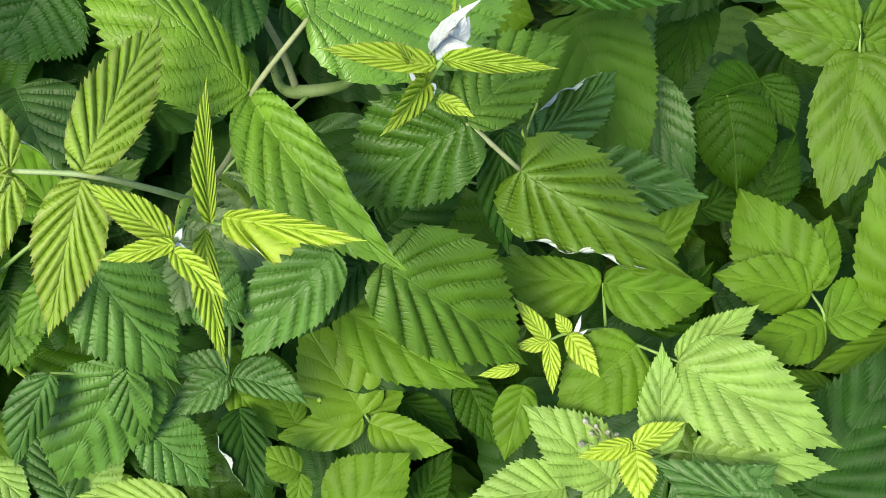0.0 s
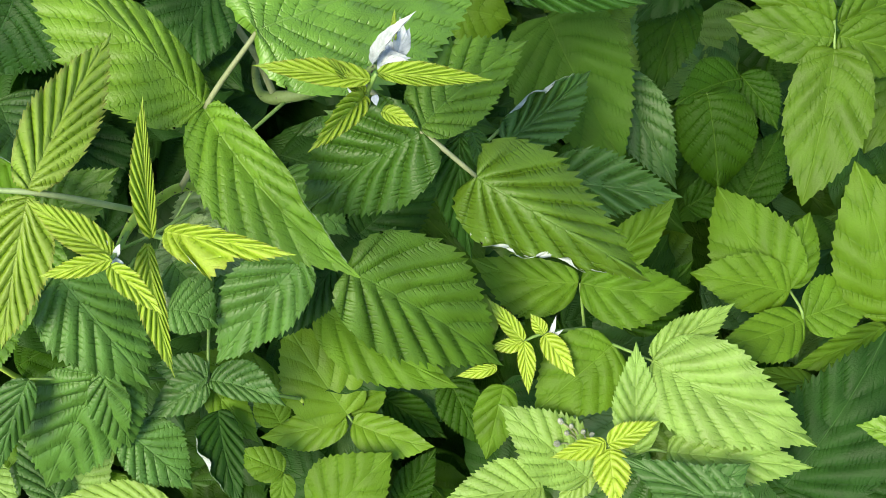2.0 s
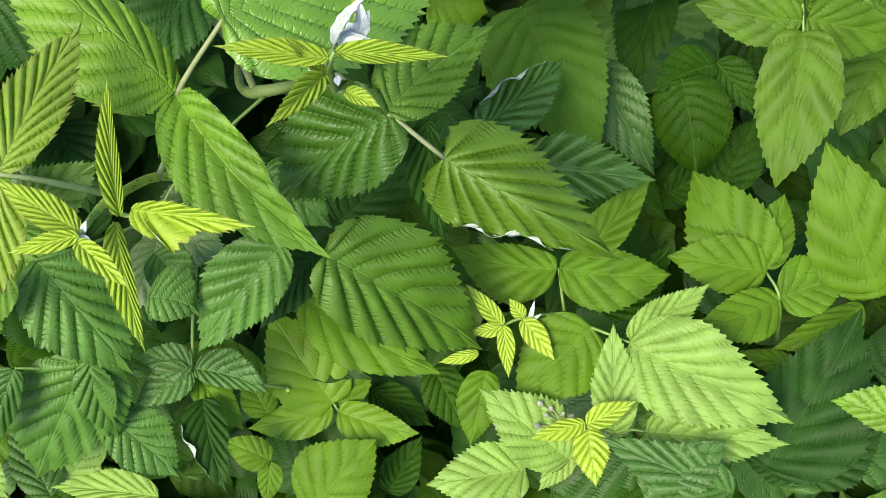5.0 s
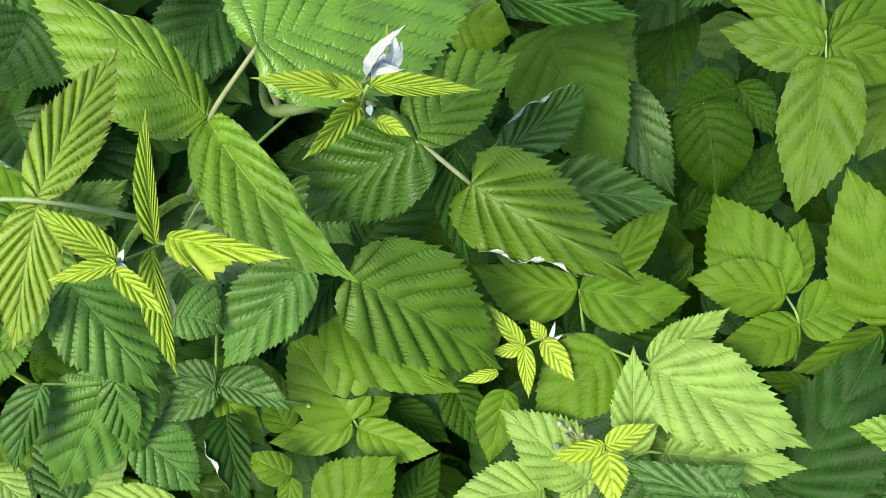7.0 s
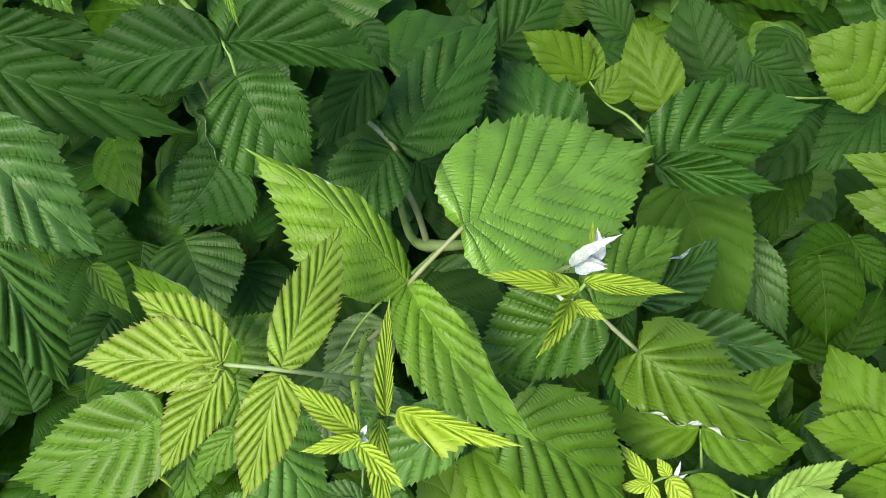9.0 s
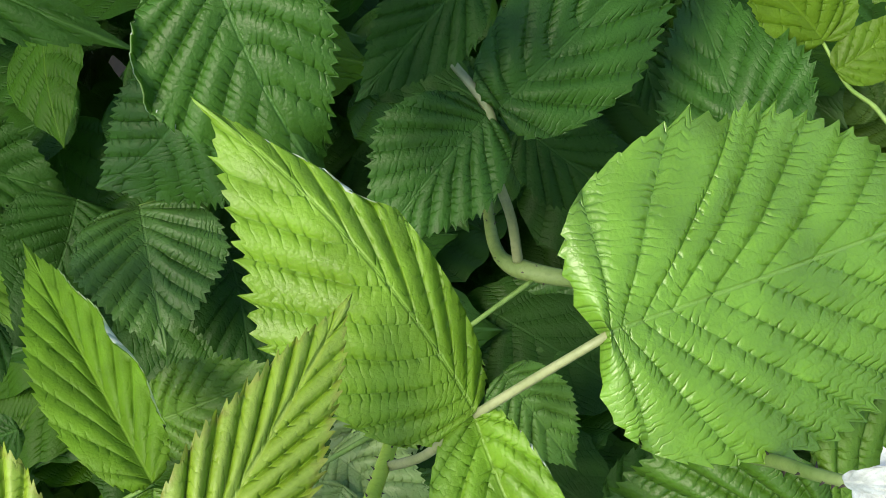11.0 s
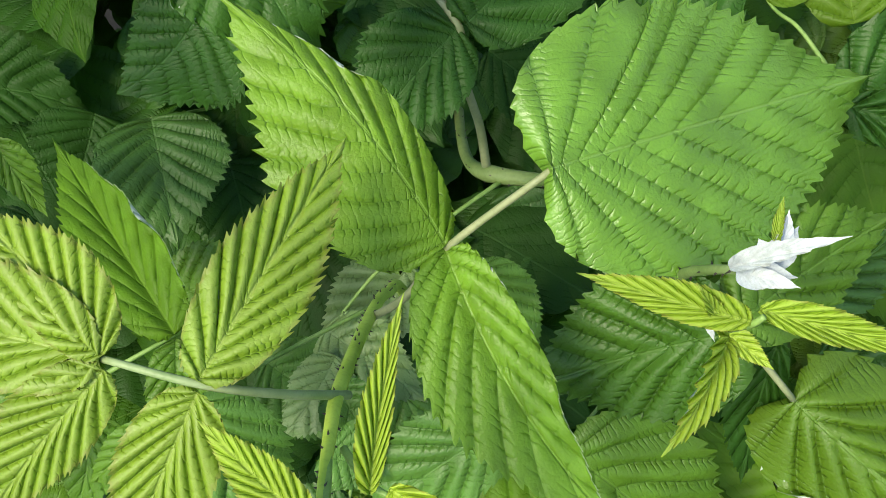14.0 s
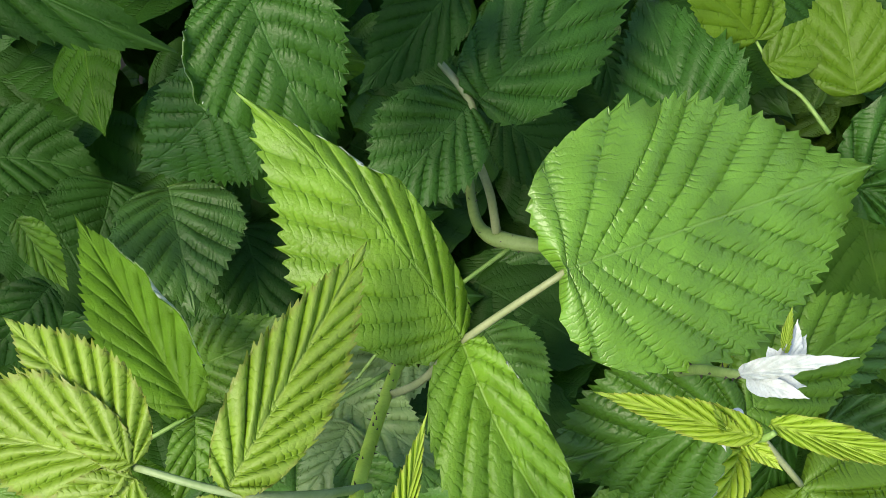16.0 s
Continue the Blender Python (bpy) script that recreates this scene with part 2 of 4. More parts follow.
def blade(length, wl, wr, rng, laterals=9, per=6, half=9, arch=0.03, fold=6.0, cup=0.03, bend=0.0, pleat=1.0,
          lobe=None, notch=None, curl=None, heart=0.12, taper=0.45, peak=0.40, square=0.8, teeth=1.0, start=None, crowd=0.74, wing=0.0, thick=0.00028, back=True):
    """Vertices, faces, vein coordinates and rims of one toothed, pleated leaflet along +x, its upper side to +z."""
    rows = laterals * per
    tops, uvs, rims = [], [], []
    amp = 0.15 * length / laterals * pleat
    ph, ph2, sway = rng.uniform(0, 6.28), rng.uniform(0, 6.28), rng.uniform(-0.5, 0.5)
    f, drop = math.tan(radians(fold)), math.tan(radians(wing))
    peak += rng.uniform(-0.025, 0.025)
    foot = peak + 0.04
    point = 1.85 - 1.0 * taper
    skew = rng.uniform(-0.12, 0.12)
    twist = rng.uniform(-0.28, 0.28)
    start = start or rng.uniform(2.5, 2.9)
    hem = curl[4] if curl and len(curl) > 4 else 0.79
    puffs = [rng.uniform(0.65, 1.35) for _ in range(2 * laterals + 2)]
    notches = laterals * (3 if per > 8 else 2 if per > 4 else 1)
    heights = [rng.choice((0.6, 0.75, 1.0, 1.25)) for _ in range(37)]
    shift = rng.uniform(0.25, 0.5) * rng.choice((-1, 1)) / laterals
    for i in range(rows + 1):
        phase = (laterals * i / rows) % 1.0
        wave = 1 - abs(2 * phase - 1) ** 2.0
        for j in range(-half, half + 1):
            a = abs(j) / half
            left = j > 0
            # the veins of the two sides leave the midrib in turn, closer together towards the foot
            g = i / rows
            if left:
                g += shift * min(1.0, 3 * (1 - g), 4 * g) * min(1.0, 3 * a)
            g = g ** crowd
            s = g ** start
            if g < foot:
                prof = math.sin(math.pi / 2 * g / foot) ** square
                out = peak * (1 - math.cos(math.pi / 2 * g / foot))
            else:
                h = (g - foot) / (1 - foot)
                prof = (1 - h ** point) * (1 - 0.25 * taper * h)
                prof *= 1 - 0.75 * taper * math.exp(-((h - 0.88) / 0.1) ** 2)
                out = peak + (1 - peak) * h
            side = "L" if left else "R"
            w = (wl if left else wr) * prof
            tooth = tooth_at(g * notches, heights)
            if lobe and lobe[0] == side:
                w *= 1 + lobe[2] * math.exp(-((g - lobe[1]) / 0.07) ** 2) - 0.55 * lobe[2] * math.exp(-((g - lobe[1] - 0.15) / 0.08) ** 2)
            if notch and notch[0] == side:
                w *= 1 - 0.10 * math.exp(-((g - notch[1]) / 0.045) ** 2)
            reach = a * w * (1 + (0.055 * teeth * tooth if a == 1 else 0.03 * tooth * a ** 3))
            far = out * length - heart * w * max(0.0, 1 - g / foot) + 0.016 * length * teeth * tooth * min(1.0, 5 * prof) * (1 if a == 1 else 0.2)
            x = s * length + (far - s * length) * a ** 1.12
            x = min(x, length * 1.005)
            t = x / length
            env = min(1.0, a * 2.6) * (1 - 0.3 * a * a)
            z = amp * puffs[2 * int(laterals * i / rows) + left] * (wave - 0.6 + skew * (phase - 0.5)) * env * min(1, g * 5) * min(1.0, (1 - g) * 4) * (0.7 + 0.5 * math.sin(math.pi * g))
            z += arch * length * 4 * t * (1 - t) - cup * (wl + wr) * a * a * 1.2
            z += (f if left else f + drop) * reach * (1 - 0.25 * a) + 0.012 * length * min(1.0, a * 4) * (1 - t)
            z += 0.034 * (wl + wr) * (math.sin(7 * t + ph) + 0.6 * math.sin(15 * t + ph2)) * a * a * (1 if left else sway)
            if curl and curl[0] == side and a > hem:
                turn = radians(curl[3]) * math.sin(math.pi * max(0.0, min(1.0, (t - curl[1]) / (curl[2] - curl[1])))) ** 0.5
                turn *= 0.75 + 0.25 * math.sin(23 * t + ph)
                k = (a - hem) * w
                arc = turn * (a - hem) / (1 - hem)
                reach = hem * w + k * math.cos(arc)
                z += k * math.sin(arc)
            y = reach if left else -reach
            tw = twist * (t - 0.4)
            y, z = y * math.cos(tw) - z * math.sin(tw), y * math.sin(tw) + z * math.cos(tw)
            y += bend * 4 * t * (1 - t)
            tops.append((x, y, z))
            uvs.append((i / rows * laterals, (a * w if left else -a * w) * 100))
            rims.append(a)
    n = 2 * half + 1
    count = len(tops)
    faces = [(i * n + j, (i + 1) * n + j, (i + 1) * n + j + 1, i * n + j + 1) for i in range(rows) for j in range(2 * half)]
    verts = list(tops)
    if back:
        g3 = np.array(tops).reshape(rows + 1, n, 3)
        nn = np.cross(np.gradient(g3, axis=0), np.gradient(g3, axis=1)).reshape(-1, 3)
        size = np.linalg.norm(nn, axis=1, keepdims=True)
        nn = np.where(size > 1e-12, nn / np.maximum(size, 1e-12), (0.0, 0.0, 1.0))
        along = np.repeat(np.linspace(0.0, 1.0, rows + 1), n)[:, None]
        verts += [tuple(p) for p in np.array(tops) - nn * thick * np.clip(9 * along, 0.3, 1) * np.clip(9 * (1 - along), 0.3, 1)]
        faces += [tuple(k + count for k in f4[::-1]) for f4 in faces]
    return verts, faces, uvs * (2 if back else 1), rims * (2 if back else 1), rows * 2 * half


def dress(me, uvs, rims, tops, curled=""):
    """Vein coordinates, rim and materials: felt below, but green right at the rim, save where it curls over."""
    layer = me.uv_layers.new(name="veins")
    idx = np.empty(len(me.loops), dtype=np.int32)
    me.loops.foreach_get("vertex_index", idx)
    layer.data.foreach_set("uv", np.array(uvs, dtype=np.float32)[idx].ravel())
    att = me.attributes.new("rim", "FLOAT", "POINT")
    att.data.foreach_set("value", np.array(rims, dtype=np.float32))
    mats = np.zeros(len(me.polygons), dtype=np.int32)
    mats[tops:] = 1
    first = np.empty(len(me.polygons), dtype=np.int32)
    me.polygons.foreach_get("loop_start", first)
    along = np.array(uvs)[idx[first], 0]
    along = along / along.max()
    mats[(along < 0.12) | (along > 0.9)] = 0
    corner = idx.reshape(-1, 4)
    brim = np.array(rims)[corner].max(axis=1) > 0.999
    left = np.array(uvs)[corner, 1].sum(axis=1) > 0
    mats[brim & ~((curled == "L") & left) & ~((curled == "R") & ~left)] = 0
    me.polygons.foreach_set("material_index", mats)


def frame_of(base, tip, normal):
    x = (Vector(tip) - Vector(base)).normalized()
    z = Vector(normal)
    z = (z - x * z.dot(x)).normalized()
    y = z.cross(x)
    return Matrix((x, y, z)).transposed()


SEED = [100]
FOLDS = {"young": 1.7, "bud": 2.0, "lime": 1.8, "soft": 0.75, "lemony": 0.75, "glow": 0.65, "light": 0.85, "bright": 0.9}


def leaflet(leaf_ob, base, tip, normal, wl, wr, kind="mature", **opt):
    """One leaflet of a compound leaf: its foot and tip in the world, the way its upper side faces, half widths."""
    SEED[0] += 1
    rng = random.Random(SEED[0])
    base, tip = Vector(base), Vector(tip)
    length = (tip - base).length
    small = length < 0.035
    opt.setdefault("laterals", 10 if kind in ("young", "bud") else 6 if kind in ("soft", "glow", "lemony") else 7 if small else 8)
    opt.setdefault("half", 14 if "curl" in opt else 7 if small else 11)
    opt.setdefault("pleat", rng.uniform(0.8, 1.2) * FOLDS.get(kind, 1.05))
    if kind in ("bud", "lime"):
        opt.setdefault("teeth", 1.3 if kind == "bud" else 1.9)
        opt.setdefault("per", 10)
    if kind in ("soft", "glow", "lemony"):
        opt.setdefault("teeth", 0.85)
        opt.setdefault("taper", 0.22)
    opt.setdefault("teeth", 1.35)
    opt.setdefault("per", 6 if small else 12)
    opt.setdefault("fold", rng.uniform(5, 14))
    opt.setdefault("arch", rng.uniform(0.01, 0.05))
    opt.setdefault("thick", 0.00014 if small or kind in ("young", "bud", "lime") else 0.00028)
    verts, faces, uvs, rims, tops = blade(length, wl, wr, rng, **opt)
    r = frame_of(base, tip, normal)
    ob = link_mesh("leaflet", [r @ Vector(p) for p in verts], faces, [LEAF[KIND[kind]], UNDER], leaf_ob,
                   base - leaf_ob.matrix_world.translation)
    dress(ob.data, uvs, rims, tops, opt["curl"][0] if "curl" in opt else "")
    return ob


def felt_leaf(parent, base, tip, normal, wl, wr, fold=45.0, arch=0.05):
    """A young leaf, still folded, white with felt on both sides."""
    SEED[0] += 1
    base, tip = Vector(base), Vector(tip)
    verts, faces, uvs, rims, tops = blade((tip - base).length, wl, wr, random.Random(SEED[0]), laterals=6, half=6, fold=fold, arch=arch, pleat=0.7, teeth=0.4)
    r = frame_of(base, tip, normal)
    return link_mesh("bud_leaf", [r @ Vector(p) for p in verts], faces, [FELT], parent, base - parent.matrix_world.translation, "folded young leaf white with felt")


def flower_bud(parent, at, up, size):
    """A small felted flower bud: a pointed ovoid of five closed sepals."""
    up = Vector(up).normalized()
    side = up.orthogonal().normalized()
    other = up.cross(side)
    verts, faces, around, rings = [], [], 15, 8
    for k in range(rings + 1):
        t = k / rings
        r = math.sin(math.pi * min(1.0, t * 0.94 + 0.06)) ** 0.7 * (1 - 0.35 * t) * size * 0.62
        for i in range(around):
            a = 2 * math.pi * i / around
            rr = r * (1 + 0.13 * abs(math.cos(2.5 * a)))
            verts.append(side * math.cos(a) * rr + other * math.sin(a) * rr + up * size * 1.9 * (t - 0.3))
    for k in range(rings):
        for i in range(around):
            j = (i + 1) % around
            faces.append((k * around + i, k * around + j, (k + 1) * around + j, (k + 1) * around + i))
    faces += [tuple(range(around))[::-1], tuple(range(rings * around, (rings + 1) * around))]
    return link_mesh("flower_bud", verts, faces, [SEPAL], parent, Vector(at) - parent.matrix_world.translation, "small grey-white felted flower bud")


def bud_stalk(parent, points):
    foot = Vector(points[0])
    verts, faces, path, rad = tube(points, [0.0006, 0.0005, 0.0005], 6, 4)
    return link_mesh("bud_stalk", [v - foot for v in verts], faces, [PETIOLE], parent, foot - parent.location)


def tube(points, radii, sides=8, steps=6):
    """A round, tapered tube along a smooth curve through the points."""
    pts = [Vector(p) for p in points]
    path, rad = [], []
    for k in range(len(pts) - 1):
        a, b = pts[k], pts[k + 1]
        ta = (b - pts[k - 1]) / 2 if k else b - a
        tb = (pts[k + 2] - a) / 2 if k + 2 < len(pts) else b - a
        for i in range(steps):
            t = i / steps
            path.append(a * (2 * t ** 3 - 3 * t * t + 1) + ta * (t ** 3 - 2 * t * t + t) + b * (3 * t * t - 2 * t ** 3) + tb * (t ** 3 - t * t))
            rad.append(radii[k] + (radii[k + 1] - radii[k]) * t)
    path.append(pts[-1])
    rad.append(radii[-1])
    verts, faces = [], []
    side = Vector((0.3, 0.2, 0.93)).cross(path[1] - path[0]).normalized()
    for k, p in enumerate(path):
        d = (path[min(k + 1, len(path) - 1)] - path[max(k - 1, 0)]).normalized()
        side = (side - d * side.dot(d)).normalized()
        up = d.cross(side)
        for i in range(sides):
            a = 2 * math.pi * i / sides
            verts.append(p + (side * math.cos(a) + up * math.sin(a)) * rad[k])
    for k in range(len(path) - 1):
        for i in range(sides):
            j = (i + 1) % sides
            faces.append((k * sides + i, k * sides + j, (k + 1) * sides + j, (k + 1) * sides + i))
    faces += [tuple(range(sides))[::-1], tuple(range((len(path) - 1) * sides, len(path) * sides))]
    return verts, faces, path, rad


def prickles(path, rad, rng, step=0.0026, size=0.0012):
    """Short slanting prickles all along a stem."""
    verts, faces = [], []
    for k in range(len(path) - 1):
        for _ in range(max(1, int((path[k + 1] - path[k]).length / step))):
            t = rng.random()
            p = path[k].lerp(path[k + 1], t)
            d = (path[k + 1] - path[k]).normalized()
            out = Vector((rng.uniform(-1, 1), rng.uniform(-1, 1), rng.uniform(-1, 1)))
            out = (out - d * out.dot(d)).normalized()
            foot = p + out * rad[k] * 0.95
            s = size * rng.uniform(0.6, 1.2)
            b = d.cross(out)
            n = len(verts)
            verts += [foot + d * 0.0004, foot - d * 0.0002 + b * 0.0003, foot - d * 0.0002 - b * 0.0003, foot + out * s - d * s * 0.4]
            faces += [(n, n + 1, n + 3), (n + 1, n + 2, n + 3), (n + 2, n, n + 3)]
    return verts, faces


def cane(label, points, radii, skin, prickly=True):
    """A raspberry cane: an empty at its foot, the stem and its prickles."""
    foot = Vector(points[0])
    top = tagged(new("raspberry_cane"), label, "raspberry plant", "raspberry canes in the bush")
    top.location = foot
    verts, faces, path, rad = tube(points, radii, 10)
    link_mesh("stem", [v - foot for v in verts], faces, [skin], top)
    if prickly:
        verts, faces = prickles(path[len(path) // 3:], rad[len(path) // 3:], random.Random(len(label)))
        link_mesh("prickles", [v - foot for v in verts], faces, [PRICKLE], top, label="short dark prickles")["kind"] = "stuff"
    bpy.context.view_layer.update()
    return top


def leaf(parent, points, r0=0.0011, r1=0.0007, skin=None):
    """A compound leaf under its cane: the petiole, from the stem to the last leaflet."""
    foot = Vector(points[0])
    radii = [r0 + (r1 - r0) * k / (len(points) - 1) for k in range(len(points))]
    verts, faces, path, rad = tube(points, radii, 7, 5)
    ob = link_mesh("leaf", [v - foot for v in verts], faces, [skin or GREEN_PETIOLE], parent, foot - parent.location)
    bpy.context.view_layer.update()
    return ob

# ---- the canes and their leaves ----
cane_a = cane("slender green raspberry shoot with prickly stem and unfolding yellow-green tip",
    [(-0.0700, 0.3600, 0.0000), (-0.0560, 0.3350, 0.4000), (-0.0440, 0.3060, 0.6600), (-0.0370, 0.2810, 0.7380), (-0.0311, 0.2558, 0.7880), (-0.0253, 0.2213, 0.8371), (-0.0205, 0.2046, 0.8598), (-0.0141, 0.1837, 0.8849)],
    (0.0050, 0.0038, 0.0024, 0.0020, 0.0019, 0.0018, 0.0015, 0.0009), STEM)
lf = leaf(cane_a, [(-0.0169, 0.2023, 0.8599), (-0.0102, 0.1954, 0.8704), (-0.0053, 0.1921, 0.8732), (0.0008, 0.1903, 0.8722)], 0.001, 0.0006)
leaflet(lf, (-0.0072, 0.1915, 0.8757), (-0.0009, 0.2235, 0.9011), (0.31, -0.63, 0.71), 0.0045, 0.0023, "bud", bend=0.0009, fold=35, arch=.02)
leaflet(lf, (-0.0097, 0.1912, 0.8725), (-0.0115, 0.1588, 0.8432), (0.34, -0.64, 0.69), 0.0028, 0.0056, "bud", bend=-0.0012, fold=30)
leaflet(lf, (-0.0032, 0.1925, 0.8759), (0.0392, 0.1720, 0.8923), (-0.44, -0.20, 0.88), 0.0037, 0.0076, "lime", fold=12, arch=.03, peak=.34, teeth=2.4, lobe=("R", .5, .55))
lf = leaf(cane_a, [(-0.0211, 0.2058, 0.8582), (-0.0139, 0.1869, 0.8819), (-0.0137, 0.1800, 0.8887)], 0.001, 0.0006)
leaflet(lf, (-0.0133, 0.1794, 0.8895), (-0.0325, 0.1755, 0.8928), (0.24, -0.45, 0.86), 0.0030, 0.0029, "lime")
leaflet(lf, (-0.0139, 0.1778, 0.8888), (0.0005, 0.1624, 0.8858), (0.09, -0.11, 0.99), 0.0033, 0.0037, "lime", fold=25)
leaflet(lf, (-0.0148, 0.1826, 0.8856), (-0.0368, 0.1986, 0.8951), (0.19, -0.29, 0.94), 0.0049, 0.0051, "bud", fold=20)
lf = leaf(cane_a, [(-0.0226, 0.2191, 0.8387), (-0.0301, 0.2120, 0.8640), (-0.0418, 0.2080, 0.8829), (-0.0623, 0.2110, 0.8849)], 0.0012, 0.0008, SKY_SHEEN_PETIOLE)
leaflet(lf, (-0.0422, 0.2083, 0.8837), (-0.0242, 0.2703, 0.8713), (0.41, 0.06, 0.91), 0.0103, 0.0112, "young", fold=12)
leaflet(lf, (-0.0423, 0.2066, 0.8828), (-0.0622, 0.1705, 0.8546), (0.12, -0.65, 0.75), 0.0107, 0.0101, "young", fold=10)
leaflet(lf, (-0.0624, 0.2107, 0.8859), (-0.1176, 0.2161, 0.8841), (-0.06, -0.35, 0.93), 0.0110, 0.0148, "young", bend=-0.0016)
leaflet(lf, (-0.0615, 0.2115, 0.8862), (-0.0947, 0.2382, 0.8934), (0.06, -0.18, 0.98), 0.0075, 0.0109, "young", bend=-0.0014, fold=8)
leaflet(lf, (-0.0612, 0.2089, 0.8848), (-0.0903, 0.1790, 0.8619), (0.07, -0.65, 0.76), 0.0083, 0.0107, "young", bend=-0.0010, fold=10)
lf = leaf(cane_a, [(-0.1232, 0.2251, 0.7799), (-0.1037, 0.2345, 0.7885), (-0.0891, 0.2453, 0.7881)], 0.001, 0.0006)
leaflet(lf, (-0.0889, 0.2452, 0.7885), (-0.1476, 0.3109, 0.7837), (0.07, 0.13, 0.99), 0.0146, 0.0127, "soft", fold=25, pleat=.45, teeth=1.3, taper=.5, laterals=9, curl=("R", .1, .8, 120))
leaflet(lf, (-0.0893, 0.2445, 0.7861), (-0.0857, 0.2085, 0.7726), (0.36, -0.30, 0.88), 0.0102, 0.0091, "mature", fold=10)
lf = leaf(cane_a, [(-0.0312, 0.2558, 0.7858), (-0.0175, 0.2553, 0.8085), (-0.0037, 0.2583, 0.8375), (0.0215, 0.2695, 0.8608)], 0.0013, 0.0009, PETIOLE)
leaflet(lf, (-0.0038, 0.2586, 0.8391), (-0.0631, 0.3077, 0.8734), (0.21, -0.38, 0.90), 0.0265, 0.0112, "bright", bend=-0.0045, fold=6, wing=-48, teeth=1.2, heart=.05, taper=.8, peak=0.45, square=0.7, start=2.7, pleat=.8, laterals=10, curl=("R", .5, .95, 150))
leaflet(lf, (-0.0042, 0.2587, 0.8381), (0.0425, 0.1993, 0.8062), (0.15, -0.38, 0.91), 0.0113, 0.0186, "bright", bend=-0.0045, fold=24, pleat=.65, arch=.06, curl=("L", .5, .95, 110))
leaflet(lf, (0.0215, 0.2696, 0.8617), (0.1052, 0.3257, 0.8175), (0.52, -0.12, 0.84), 0.0354, 0.0343, "waxy", fold=3, arch=.02, cup=.045, pleat=.5, teeth=1.0, taper=.2, heart=.5, peak=0.38, square=0.8, start=3.0, laterals=10, notch=("L", .42))
lf = leaf(cane_a, [(-0.0452, 0.2819, 0.7198), (-0.0652, 0.2582, 0.7418), (-0.0786, 0.2258, 0.7898)], 0.001, 0.0006)
leaflet(lf, (-0.0786, 0.2258, 0.7898), (-0.0565, 0.1891, 0.7440), (0.50, -0.54, 0.68), 0.0187, 0.0204, "leafy", fold=13, cup=.08, pleat=1.35)
leaflet(lf, (-0.0862, 0.2060, 0.7259), (-0.1396, 0.1729, 0.6633), (-0.07, -0.86, 0.51), 0.0230, 0.0255, "leafy", bend=-0.0010, fold=8, pleat=1.35)
leaflet(lf, (-0.0848, 0.2065, 0.7260), (-0.0898, 0.1818, 0.6817), (0.42, -0.81, 0.41), 0.0124, 0.0118, "leafy")
leaflet(lf, (-0.0482, 0.2203, 0.7512), (-0.0307, 0.2154, 0.7362), (0.51, -0.43, 0.74), 0.0161, 0.0101, "leafy", bend=0.0024)
leaflet(lf, (-0.0917, 0.1905, 0.6859), (-0.0677, 0.1653, 0.6609), (0.46, -0.36, 0.81), 0.0160, 0.0140, "leafy", bend=0.0008)
leaflet(lf, (-0.0498, 0.2460, 0.7412), (-0.0339, 0.2260, 0.7304), (0.24, -0.31, 0.92), 0.0104, 0.0110, "leafy", fold=20)
cane_b = cane("raspberry cane with felted white bud and hairy yellow-green tip leaves",
    [(-0.0300, 0.4700, 0.0000), (-0.0300, 0.4700, 0.4000), (-0.0417, 0.4568, 0.6182), (-0.0341, 0.4116, 0.6528), (-0.0262, 0.3737, 0.6850), (-0.0190, 0.3516, 0.7019), (-0.0092, 0.3427, 0.7098), (0.0138, 0.3348, 0.7226), (0.0280, 0.3240, 0.7483), (0.0460, 0.2728, 0.7901), (0.0551, 0.2512, 0.8509), (0.0615, 0.2454, 0.8677)],
    (0.0060, 0.0050, 0.0036, 0.0024, 0.0022, 0.0024, 0.0036, 0.0025, 0.0024, 0.0017, 0.0013, 0.0010), OLD_STEM)
lf = leaf(cane_b, [(0.0586, 0.2295, 0.8753), (0.0621, 0.2275, 0.8851), (0.0640, 0.2280, 0.8884)], 0.001, 0.0006)
leaflet(lf, (0.0618, 0.2277, 0.8863), (0.0295, 0.2306, 0.8978), (0.23, -0.57, 0.79), 0.0034, 0.0045, "bud", fold=20)
leaflet(lf, (0.0639, 0.2308, 0.8842), (0.0977, 0.2255, 0.8798), (0.02, -0.55, 0.84), 0.0042, 0.0029, "bud", fold=20)
leaflet(lf, (0.0587, 0.2265, 0.8794), (0.0455, 0.1980, 0.9005), (0.75, 0.13, 0.65), 0.0038, 0.0039, "lime", fold=30)
leaflet(lf, (0.0587, 0.2282, 0.8780), (0.0509, 0.2294, 0.8991), (0.53, -0.81, 0.24), 0.0020, 0.0023, "bud", fold=35)
leaflet(lf, (0.0606, 0.2365, 0.8543), (0.0717, 0.2283, 0.8544), (-0.18, -0.25, 0.95), 0.0032, 0.0025, "lime", fold=25)
leaflet(lf, (0.0691, 0.2490, 0.8738), (0.0699, 0.2583, 0.8771), (-0.6, -0.35, 0.72), 0.0013, 0.0012, "bud", fold=30)
lf = leaf(cane_b, [(0.0476, 0.2811, 0.8040), (0.0591, 0.2629, 0.8110), (0.0697, 0.2496, 0.8155), (0.0865, 0.2371, 0.7993)], 0.0013, 0.0009, PETIOLE)
leaflet(lf, (0.0697, 0.2493, 0.8159), (0.0148, 0.2385, 0.7816), (-0.31, -0.65, 0.69), 0.0198, 0.0240, "dusk", bend=-0.0017, pleat=1.9, heart=.42, peak=0.34, square=0.8)
